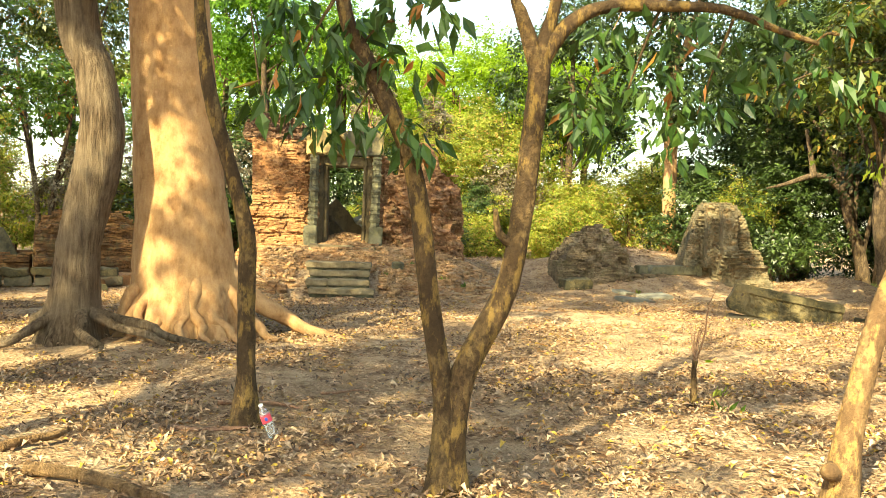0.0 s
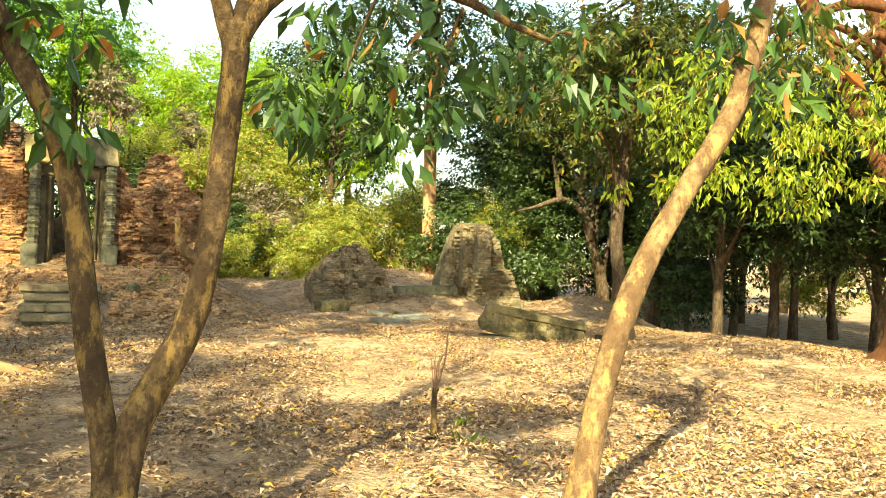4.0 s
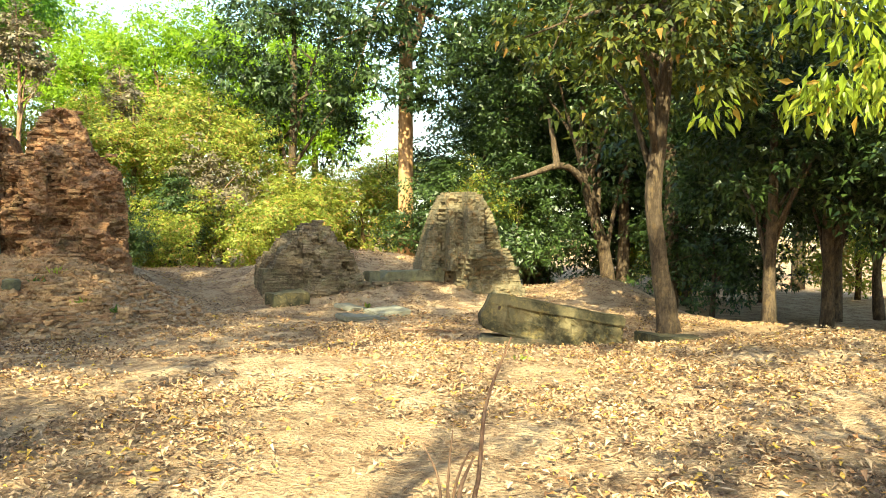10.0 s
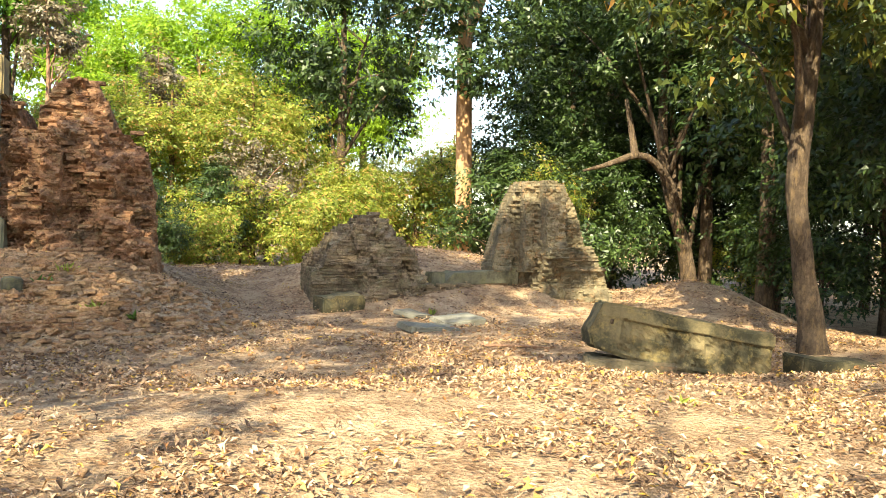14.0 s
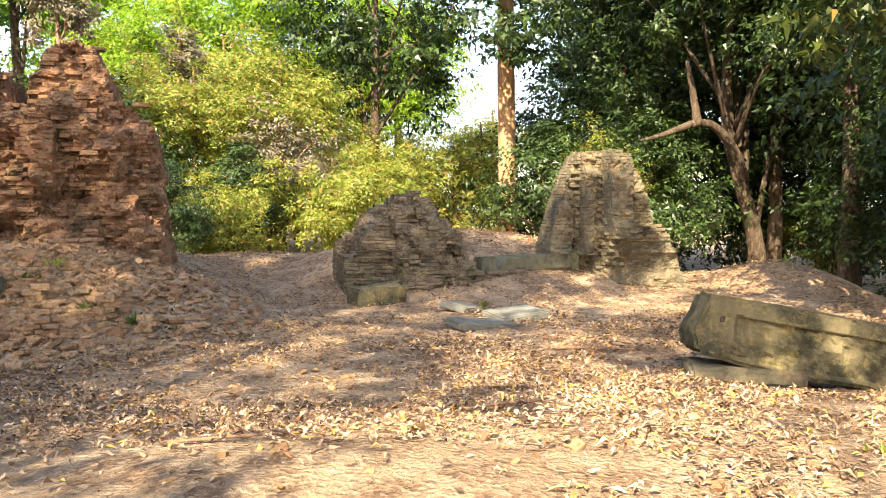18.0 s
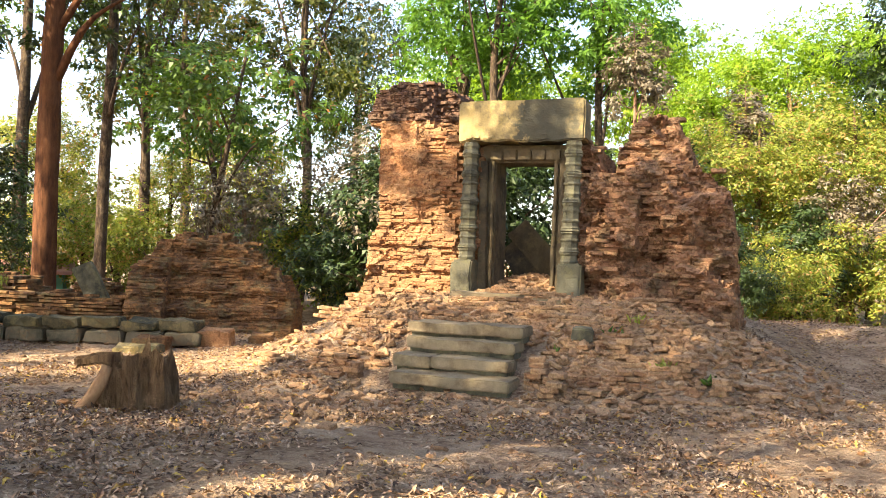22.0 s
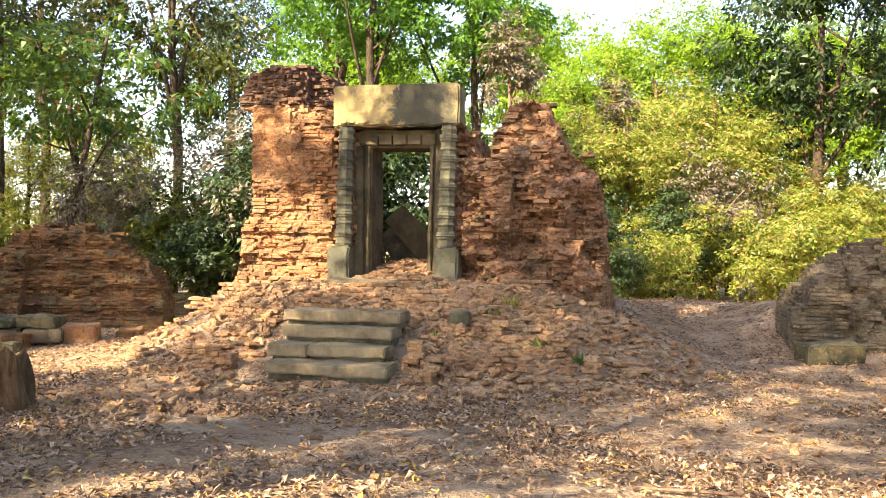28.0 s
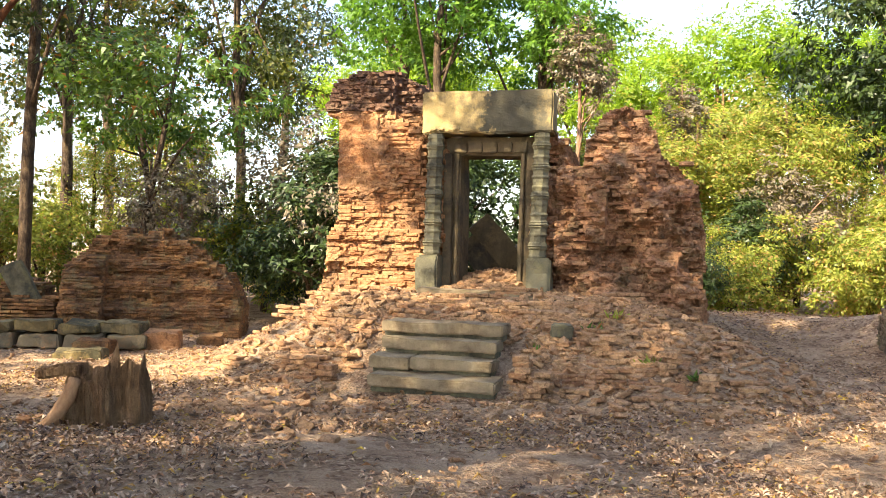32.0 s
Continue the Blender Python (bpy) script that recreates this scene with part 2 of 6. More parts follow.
# stain spread wider: part of the lintel's dappled shade is put into its colour
M_BLOCK = stone_material("mossy_sandstone", (0.125, 0.10, 0.052), (0.20, 0.155, 0.08), (0.03, 0.03, 0.018), (0.34, 0.25, 0.09), 0.4, False, 0.43)
M_PIER = stone_material("weathered_pier_stone", (0.135, 0.108, 0.068), (0.205, 0.165, 0.102), (0.05, 0.046, 0.028), (0.30, 0.17, 0.08), 0.45, False, 0.49)
M_SLAB = stone_material("grey_slab", (0.145, 0.14, 0.115), (0.20, 0.19, 0.155), (0.09, 0.08, 0.062), (0.17, 0.165, 0.12), 0.3)
M_BARK_OLD = bark_material("furrowed_bark", (0.04, 0.024, 0.014), (0.19, 0.13, 0.08), (0.38, 0.29, 0.20), 24, 0.10, 1.0, 0.0, 0.06)
M_BARK_BIG = bark_material("smooth_tan_bark", (0.21, 0.10, 0.042), (0.41, 0.235, 0.11), (0.51, 0.32, 0.17), 9, 0.5, 0.5, 0.16)
M_BARK_SLIM = bark_material("spotted_bark", (0.035, 0.021, 0.011), (0.10, 0.06, 0.028), (0.21, 0.145, 0.06), 18, 0.6, 0.7, 0.85)
M_BARK_PATCH = bark_material("patchy_bark", (0.085, 0.048, 0.024), (0.19, 0.115, 0.055), (0.31, 0.20, 0.10), 12, 0.7, 0.6, 0.85)
M_BARK_RED = bark_material("red_brown_bark", (0.035, 0.013, 0.006), (0.105, 0.040, 0.015), (0.18, 0.076, 0.030), 14, 0.2, 0.8)
M_BARK_DARK = bark_material("dark_bark", (0.032, 0.021, 0.013), (0.10, 0.068, 0.044), (0.20, 0.145, 0.10), 22, 0.2, 0.9, 0.5, 0.03)
M_BARK_PALE = bark_material("pale_bark", (0.22, 0.115, 0.055), (0.40, 0.225, 0.11), (0.48, 0.29, 0.155), 10, 0.4, 0.5)
M_WOOD = bark_material("weathered_stump_wood", (0.07, 0.034, 0.016), (0.29, 0.165, 0.078), (0.48, 0.31, 0.155), 22, 0.10, 1.0, 0.0, 0.09)
M_TWIG = bark_material("dry_twig", (0.10, 0.05, 0.03), (0.22, 0.12, 0.075), (0.34, 0.22, 0.14), 40, 0.3, 0.5)
M_LEAF_DARK = leaf_material("dark_leaves", (0.012, 0.025, 0.007), (0.032, 0.057, 0.014), (0.075, 0.115, 0.026), 0.28)
M_LEAF_MID = leaf_material("green_leaves", (0.04, 0.085, 0.014), (0.085, 0.16, 0.026), (0.16, 0.25, 0.04), 0.45, (0.30, 0.13, 0.03), 0.02)
M_LEAF_GOLD = leaf_material("olive_gold_leaves", (0.03, 0.045, 0.009), (0.07, 0.09, 0.016), (0.17, 0.175, 0.03), 0.42, (0.30, 0.16, 0.04), 0.04)
M_LEAF_FRESH = leaf_material("fresh_green_leaves", (0.05, 0.13, 0.016), (0.10, 0.22, 0.025), (0.18, 0.33, 0.04), 0.5)
M_LEAF_NEAR = leaf_material("bottle_green_leaves", (0.018, 0.045, 0.010), (0.038, 0.085, 0.017), (0.08, 0.14, 0.028), 0.35, (0.30, 0.12, 0.03), 0.03)
M_LEAF_LIME = leaf_material("lime_leaves", (0.11, 0.20, 0.012), (0.21, 0.34, 0.022), (0.34, 0.46, 0.04), 0.55)
M_LEAF_YELLOW = leaf_material("yellow_green_leaves", (0.09, 0.13, 0.02), (0.225, 0.275, 0.042), (0.47, 0.46, 0.10), 0.55, (0.44, 0.26, 0.09), 0.12)
M_LEAF_SUN = leaf_material("sunlit_yellow_green_leaves", (0.10, 0.15, 0.014), (0.21, 0.275, 0.026), (0.40, 0.42, 0.06), 0.5, (0.40, 0.25, 0.05), 0.04)
M_LEAF_DRY = leaf_material("dry_brush_leaves", (0.09, 0.07, 0.045), (0.17, 0.14, 0.09), (0.28, 0.22, 0.15), 0.3)
M_LITTER = litter_material("dry_leaf_litter")
M_GROUND = ground_material("sandy_leafy_soil")

# ---- builders ----
ROOT = {}


def mesh_of(name, verts, faces, smooth=False):
    """A mesh from arrays: verts (n, 3); faces one (m, k) array or several of them."""
    me = bpy.data.meshes.new(name)
    verts = np.asarray(verts, np.float32)
    groups = [np.asarray(f, np.int32) for f in (faces if isinstance(faces, (list, tuple)) else [faces]) if len(f)]
    sizes = np.concatenate([np.full(len(f), f.shape[1], np.int32) for f in groups])
    loops = np.concatenate([f.ravel() for f in groups])
    me.vertices.add(len(verts))
    me.vertices.foreach_set("co", verts.ravel())
    me.loops.add(len(loops))
    me.loops.foreach_set("vertex_index", loops)
    me.polygons.add(len(sizes))
    me.polygons.foreach_set("loop_start", np.concatenate([[0], np.cumsum(sizes)[:-1]]).astype(np.int32))
    me.polygons.foreach_set("loop_total", sizes)
    me.polygons.foreach_set("use_smooth", np.full(len(sizes), smooth))
    me.update(calc_edges=True)
    return me


def thing(name, loc, label, category, group="", kind=""):
    ob = new(name)
    ob.location = loc
    ob.empty_display_size = 0.2
    ROOT[ob.name] = Matrix.Translation(loc)
    return tagged(ob, label, category, group, kind)


def part(name, me, material, parent=None, label="", kind=""):
    """Links a mesh (or a bmesh), given in world places, as one object under a thing or a part."""
    if isinstance(me, bmesh.types.BMesh):
        bm, me = me, bpy.data.meshes.new(name)
        bm.to_mesh(me)
        bm.free()
    if material and not me.materials:
        me.materials.append(material)
    ob = new(name, me)
    if parent:
        ob.parent = parent
        ob.matrix_parent_inverse = ROOT.get(parent.name, Matrix()).inverted()
    return tagged(ob, label, kind=kind)


def fbm(x, y, z=0.0, octaves=4):
    return noise.fractal((x, y, z), 1.0, 2.0, octaves, noise_basis='PERLIN_ORIGINAL')


def smooth01(v):
    v = np.clip(v, 0.0, 1.0)
    return v * v * (3 - 2 * v)


def spline(pts, n):
    """A smooth line of n points through the given ones."""
    p = np.asarray(pts, float)
    p = np.vstack([2 * p[0] - p[1], p, 2 * p[-1] - p[-2]])
    t = np.linspace(0, len(p) - 3 - 1e-6, n)
    i, f = t.astype(int), (t % 1)[:, None]
    a, b, c, d = p[i], p[i + 1], p[i + 2], p[i + 3]
    return 0.5 * (2 * b + (c - a) * f + (2 * a - 5 * b + 4 * c - d) * f ** 2 + (3 * b - a - 3 * c + d) * f ** 3)


def tube(pts, radii, rings=16, seg=10, rough=0.05, seed=0, flare=None):
    """A limb through pts with radii; flare(angles, along) may shape each ring."""
    line = spline(pts, rings)
    r = np.interp(np.linspace(0, 1, rings), np.linspace(0, 1, len(radii)), radii)
    ahead = np.gradient(line, axis=0)
    ahead /= np.linalg.norm(ahead, axis=1, keepdims=True)
    ref = np.array([1.0, 0.0, 0.0]) if abs(ahead[:, 0]).mean() < 0.8 else np.array([0.0, 1.0, 0.0])
    side = np.cross(ahead, ref)
    side /= np.linalg.norm(side, axis=1, keepdims=True)
    other = np.cross(ahead, side)
    ang = np.linspace(0, 2 * np.pi, seg, endpoint=False)
    rng = np.random.default_rng(seed)
    ph = rng.uniform(0, 6.28, 6)
    wob = np.array([[1 + rough * (np.sin(2 * a + ph[0] + 0.4 * k) + 0.7 * np.sin(3 * a + ph[1] - 0.7 * k) + 0.6 * np.sin(5 * a + ph[2] + 0.23 * k)) + rough * 0.6 * rng.normal() for a in ang] for k in range(rings)])
    if flare is not None:
        wob = wob * np.array([flare(ang, k / (rings - 1)) for k in range(rings)])
    rr = r[:, None] * wob
    v = line[:, None] + rr[..., None] * (np.cos(ang)[None, :, None] * side[:, None] + np.sin(ang)[None, :, None] * other[:, None])
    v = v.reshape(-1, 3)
    k, a = np.meshgrid(np.arange(rings - 1), np.arange(seg), indexing="ij")
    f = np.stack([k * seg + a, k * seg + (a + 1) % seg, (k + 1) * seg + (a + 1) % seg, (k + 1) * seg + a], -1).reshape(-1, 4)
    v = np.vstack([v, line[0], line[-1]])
    n = rings * seg
    a = np.arange(seg)
    caps = np.concatenate([np.stack([(a + 1) % seg, a, np.full(seg, n)], 1), np.stack([(rings - 1) * seg + a, (rings - 1) * seg + (a + 1) % seg, np.full(seg, n + 1)], 1)])
    return v, f, caps


def joined(name, tubes, smooth=True):
    """One mesh out of several tubes."""
    vs, qs, ts, n = [], [], [], 0
    for v, q, t in tubes:
        vs.append(v), qs.append(q + n), ts.append(t + n)
        n += len(v)
    return mesh_of(name, np.vstack(vs), [np.vstack(qs), np.vstack(ts)], smooth)


def limb_mesh(name, pts, radii, **more):
    return joined(name, [tube(pts, radii, **more)])


def unit(v):
    return v / np.maximum(np.linalg.norm(v, axis=1, keepdims=True), 1e-9)


def leaves_mesh(name, at, way, size, width=0.4, folded=False, rng=None):
    """Leaves at places, each pointing along its way; folded ones have a sunken midrib."""
    rng = rng or np.random.default_rng(5)
    way = unit(way)
    side = unit(np.cross(way, rng.normal(size=at.shape)))
    up = np.cross(side, way)
    s, n = size[:, None], len(at)
    w = width * (0.8 + 0.4 * rng.random((n, 1)))
    if not folded:
        v = np.stack([at, at + s * (0.45 * way + w * 0.5 * side), at + s * way, at + s * (0.45 * way - w * 0.5 * side + 0.06 * up)], 1)
        return mesh_of(name, v.reshape(-1, 3), np.arange(4 * n).reshape(n, 4))
    curl = rng.normal(0.0, 0.12, (n, 1))
    v = np.stack([at, at + s * (0.42 * way + w * 0.5 * side + 0.10 * up), at + s * (0.45 * way), at + s * (0.42 * way - w * 0.5 * side + 0.10 * up), at + s * (way + curl * up)], 1)
    b = (5 * np.arange(n))[:, None]
    return mesh_of(name, v.reshape(-1, 3), np.concatenate([b + [0, 2, 1], b + [0, 3, 2], b + [1, 2, 4], b + [2, 3, 4]]))


def boughs(rng, centers, radii, per, middle, droop=0.5):
    """Places, directions and facings of leaves on small twigs, the twigs gathered in clusters; leaves face up and outwards."""
    twigs = max(2, per // 13)
    d = unit(rng.normal(size=(len(centers) * twigs, 3)))
    r = np.repeat(radii, twigs)[:, None]
    sub = np.repeat(centers, twigs, 0) + d * r * np.cbrt(rng.random((len(d), 1))) * [1, 1, 0.72]
    n = len(sub) * 13
    dd = unit(rng.normal(size=(n, 3)))
    rr = np.repeat(r, 13, 0)
    at = np.repeat(sub, 13, 0) + dd * rr * 0.34 * np.sqrt(rng.random((n, 1))) * [1, 1, 0.55]
    out = unit(np.repeat(sub, 13, 0) - np.asarray(middle, float))
    face = unit(0.5 * np.repeat(d, 13, 0) + 0.35 * out + [0, 0, 0.55] + 0.42 * rng.normal(size=(n, 3)))
    way = dd + 0.4 * np.repeat(d, 13, 0) + [0, 0, -droop]
    return at, unit(way - face * (way * face).sum(1, keepdims=True)), face


def blades_mesh(name, at, way, face, size, width=0.55):
    """Far leaves, one small blade each."""
    side = np.cross(face, way)
    s = size[:, None]
    v = np.stack([at - side * s * width * 0.5, at + side * s * width * 0.5, at + way * s], 1)
    return mesh_of(name, v.reshape(-1, 3), np.arange(3 * len(at)).reshape(-1, 3))


def sprays(rng, centers, radii, per, droop=0.5, flat=0.75):
    """Places and directions of leaves in loose clusters."""
    n = len(centers) * per
    c = np.repeat(centers, per, 0)
    r = np.repeat(radii, per)[:, None]
    d = unit(rng.normal(size=(n, 3)))
    at = c + d * r * np.cbrt(rng.random((n, 1))) * [1, 1, flat]
    way = d * 0.6 + rng.normal(size=(n, 3)) * 0.5 + [0, 0, -droop]
    return at, way


def crown_centers(rng, count, center, radii, hollow=0.35, low=-0.9):
    """Cluster places in an uneven ellipsoid, thinned into lobes and gaps."""
    out = []
    while len(out) < count:
        d = rng.normal(size=3)
        d /= np.linalg.norm(d)
        if d[2] < low:
            continue
        r = (hollow + (1 - hollow) * rng.random() ** 0.6) * (0.82 + 0.4 * fbm(d[0] * 1.7 + center[0], d[1] * 1.7 + center[1], d[2] * 1.7))
        p = np.asarray(center) + d * r * radii
        if fbm(p[0] * 0.45, p[1] * 0.45, p[2] * 0.45) > -0.22:
            out.append(p)
    return np.array(out)


def tree(name, label, trunk, radii, bark, leaf, center, spread, clusters=60, cluster_r=0.8, per=60, leaf_size=0.16, seed=1, limbs=6,
         droop=0.5, folded=False, low=-0.9, flare=None, rings=18, seg=12, group="", start=0.55, extra=(), rough=0.05, hollow=0.35):
    """A tree: tapered trunk, limbs that reach into the crown, and a crown of single leaves in uneven clusters."""
    rng = np.random.default_rng(seed)
    root = thing(name, trunk[0], label, "tree", group)
    part("trunk", limb_mesh("trunk", trunk, radii, rings=rings, seg=seg, seed=seed, flare=flare, rough=rough), bark, root)
    cs = crown_centers(rng, clusters, center, np.asarray(spread, float), hollow, low)
    line = spline(trunk, 40)
    for k in range(limbs):
        f = start + (0.98 - start) * k / max(1, limbs - 1)
        a = line[int(f * 39)]
        far = cs[(k * 7) % len(cs)]
        mid = a * 0.5 + far * 0.5 + [0, 0, 0.10 * np.linalg.norm(far - a)] + rng.normal(size=3) * 0.12
        r = np.interp(f, np.linspace(0, 1, len(radii)), radii) * 0.5
        part("limb", limb_mesh("limb", [a, mid, far], [r, r * 0.6, 0.012], rings=8, seg=6, seed=seed + k), bark, root)
    for pts, rr in extra:
        part("limb", limb_mesh("limb", pts, rr, rings=12, seg=8, seed=seed), bark, root)
    at, way, face = boughs(rng, cs, cluster_r * (0.6 + 0.7 * rng.random(len(cs))), int(per * 1.5), center, droop)
    part("crown", blades_mesh("crown", at, way, face, leaf_size * 0.92 * (0.6 + 0.8 * rng.random(len(at)))), leaf, root)
    return root


def worn_box(rng, size, chip=0.12, cuts=1):
    """A block with rounded, knocked-off edges, centred on the origin, as a bmesh."""
    bm = bmesh.new()
    bmesh.ops.create_cube(bm, size=1.0)
    bmesh.ops.scale(bm, vec=size, verts=bm.verts)
    bmesh.ops.bevel(bm, geom=bm.edges[:], offset=min(size) * chip, segments=1, affect='EDGES')
    for v in bm.verts:
        v.co += Vector(rng.normal(size=3)) * min(size) * chip * 0.35
    return bm


def stone_mesh(rng, size, rough=0.05, step=0.12, carve=None, bevel=0.02):
    """A cut stone of the given size with a weathered face, centred on the origin; carve(co, size) may move each point."""
    bm = bmesh.new()
    bmesh.ops.create_cube(bm, size=1.0)
    bmesh.ops.scale(bm, vec=size, verts=bm.verts)
    bmesh.ops.bevel(bm, geom=bm.edges[:], offset=bevel, segments=2, affect='EDGES')
    for axis in range(3):
        n = int(size[axis] / step)
        for k in range(1, n):
            co = [0.0, 0.0, 0.0]
            co[axis] = -size[axis] / 2 + size[axis] * k / n
            no = [0.0, 0.0, 0.0]
            no[axis] = 1.0
            bmesh.ops.bisect_plane(bm, geom=bm.verts[:] + bm.edges[:] + bm.faces[:], plane_co=co, plane_no=no)
    off = rng.uniform(0, 40, 3)
    for v in bm.verts:
        p = v.co * 3.1 + Vector(off)
        v.co += Vector((fbm(p.x, p.y, p.z), fbm(p.y, p.z, p.x + 9), fbm(p.z + 4, p.x, p.y))) * rough
        if carve:
            v.co = carve(v.co)
    for f in bm.faces:
        f.smooth = False
    return bm


def placed(bm, m):
    bmesh.ops.transform(bm, matrix=m, verts=bm.verts)
    return bm


def bricks_of(rng, kinds=6, size=(0.27, 0.13, 0.066), chip=0.12):
    """A few worn bricks to share, as meshes and as arrays."""
    out = []
    for k in range(kinds):
        bm = worn_box(rng, (size[0] * rng.uniform(0.95, 1.03), size[1] * rng.uniform(1.0, 1.3), size[2] * rng.uniform(0.93, 1.03)), chip)
        bmesh.ops.triangulate(bm, faces=bm.faces[:])
        me = bpy.data.meshes.new("brick")
        bm.to_mesh(me)
        v = np.array([q.co[:] for q in bm.verts])
        f = np.array([[q.index for q in t.verts] for t in bm.faces])
        bm.free()
        out.append((me, v, f))
    return out


def scatter_mesh(name, kinds, rows):
    """One mesh of many copies: rows of kind and 4 x 4 matrix."""
    vs, fs, n = [], [], 0
    for k, m in rows:
        _, v, f = kinds[k]
        a = np.array(m)
        vs.append(v @ a[:3, :3].T + a[:3, 3])
        fs.append(f + n)
        n += len(v)
    return mesh_of(name, np.vstack(vs), np.vstack(fs))


def brick_chance(k, i, seed=0.0):
    v = math.sin(12.9898 * k + 78.233 * i + 3.7 * seed) * 43758.5453
    return v - math.floor(v)


def skin(solid, box, step=0.0145, wide=0.021, behind=0.0, rough=0.022, turn=0.0, origin=(0, 0, 0), seed=0.0, tight=lambda x, z: 0.0, size=(0.20, 0.058), worn=1.0, joint=1.0):
    """The weathered brick front between the loose bricks: courses with open joints, brick by brick more or less eaten away."""
    (x0, x1), (y0, y1), (z0, z1) = box
    sx, sz = size
    xs, zs = np.arange(x0, x1, wide), np.arange(z0, z1, step)
    ids, v = {}, []
    for i, x in enumerate(xs):
        for k, z in enumerate(zs):
            if not solid(x, y1 - 0.15, z):
                continue
            y = y0
            while y < y1 and not solid(x, y, z):
                y += 0.06
            if y >= y1:
                continue
            y = edge_of(lambda q: solid(x, q, z), y, y - 0.06)
            flat = tight(x, z)
            e = fbm(x * 1.5 + seed, z * 1.5, seed, 3)
            zz = z + 0.012 * fbm(x * 1.2, z * 0.7, seed + 2, 2)
            row = math.floor((zz - z0) / sz)
            u = (zz - z0) / sz - row
            q = (x - x0) / sx + 0.5 * (row % 2) + 0.3 * brick_chance(row, 0)
            col = math.floor(q)
            w = q - col
            d = 0.0
            if flat >= 0:
                c = brick_chance(row, col, seed)
                d = worn * (0.034 * (c - 0.45) + (0.055 if c > 0.86 - 0.25 * e else 0.0))
                open_joint = joint * (0.25 + 1.6 * max(0.0, e + 0.12))
                if u < 0.24:
                    d += 0.024 * open_joint
                if w < 0.10:
                    d += 0.014 * open_joint
            ids[i, k] = len(v)
            v.append((x, y + behind + flat + d + rough * fbm(x * 5, z * 6, seed, 5), z))
    m = Matrix.Translation(origin) @ Matrix.Rotation(turn, 4, 'Z')
    v = [tuple(m @ Vector(p)) for p in v]
    f = [(ids[i, k], ids[i + 1, k], ids[i + 1, k + 1], ids[i, k + 1]) for i, k in ids if (i + 1, k) in ids and (i + 1, k + 1) in ids and (i, k + 1) in ids]
    return mesh_of("mortar_face", v, np.array(f))


def lay(root, rows, kinds, material, keep, name="brick", most=300, rest_label="weathered brickwork"):
    """Bricks at the given poses: those for which keep() holds, up to most, as parts, the others as one part."""
    near = [r for r in rows if keep(r[1].translation)]
    step = max(1, math.ceil(len(near) / most))
    singles = {id(r) for r in near[::step]}
    for r in rows:
        if id(r) in singles:
            k, m = r
            me = kinds[k][0]
            if not me.materials:
                me.materials.append(material)
            ob = new(name, me)
            ob.parent = root
            ob.matrix_parent_inverse = ROOT.get(root.name, Matrix()).inverted()
            ob.matrix_basis = m
    rest = [r for r in rows if id(r) not in singles]
    if rest:
        part(name + "work", scatter_mesh(name + "work", kinds, rest), material, root, rest_label, kind="stuff")


def edge_of(inside, a, b):
    """Where a solid ends between a, which is inside, and b, which is not."""
    for _ in range(5):
        m = (a + b) / 2
        a, b = (m, b) if inside(m) else (a, m)
    return a


def masonry(rng, solid, box, size=(0.27, 0.13, 0.066), wear=0.02, turn=0.0, origin=(0, 0, 0), kinds=6, skip=0.0, inset=0.0):
    """Poses of the bricks on the outside of a solid, laid in bond; solid(x, y, z) tells what is inside, in the ruin's own axes."""
    (x0, x1), (y0, y1), (z0, z1) = box
    sx, sy, sz = size
    nx, ny, nz = int((x1 - x0) / sx) + 2, int((y1 - y0) / sy) + 2, int((z1 - z0) / sz) + 1
    full = np.zeros((nz + 2, ny + 2, nx + 2), bool)
    def where(i, j, k):
        return x0 + (i + 0.5 * (k % 2) + 0.25 * (j % 2)) * sx, y0 + (j + 0.5) * sy, z0 + (k + 0.5) * sz
    for k in range(nz):
        for j in range(ny):
            for i in range(nx):
                full[k + 1, j + 1, i + 1] = solid(*where(i, j, k))
    full[0] = True
    def within(a):
        return a[:-2, 1:-1, 1:-1] & a[2:, 1:-1, 1:-1] & a[1:-1, :-2, 1:-1] & a[1:-1, 2:, 1:-1] & a[1:-1, 1:-1, :-2] & a[1:-1, 1:-1, 2:]
    inner = np.pad(within(full), 1)
    inner[0] = True
    inner = within(inner)
    out = []
    top = Matrix.Translation(origin) @ Matrix.Rotation(turn, 4, 'Z')
    for k, j, i in np.argwhere(full[1:-1, 1:-1, 1:-1] & ~inner):
        if rng.random() < skip:
            continue
        x, y, z = where(i, j, k)
        if not full[k + 1, j, i + 1]:
            y = edge_of(lambda v: solid(x, v, z), y, y - sy) + sy * 0.5 + inset * (0.4 + 1.2 * rng.random())
        yy = min(y + 0.02, y1)
        if not full[k + 1, j + 1, i]:
            x = edge_of(lambda v: solid(v, yy, z), x, x - sx) + sx * 0.5
        elif not full[k + 1, j + 1, i + 2]:
            x = edge_of(lambda v: solid(v, yy, z), x, x + sx) - sx * 0.5
        w = wear * max(0.25, 1 + 1.8 * fbm(x * 1.3, y * 1.3, z * 1.6 + 7))
        dent = wear * 2.2 * fbm(x * 3.2, y * 3.2, z * 4.2 + 3)
        m = top @ Matrix.LocRotScale((x + rng.normal() * w * 0.25, y + rng.normal() * w * 0.45 + dent, z + rng.normal() * 0.002),
                                     Euler((rng.normal() * w * 0.8, rng.normal() * w * 0.5, rng.normal() * w * 1.2)), None)
        out.append((int(rng.integers(kinds)), m))
    return out

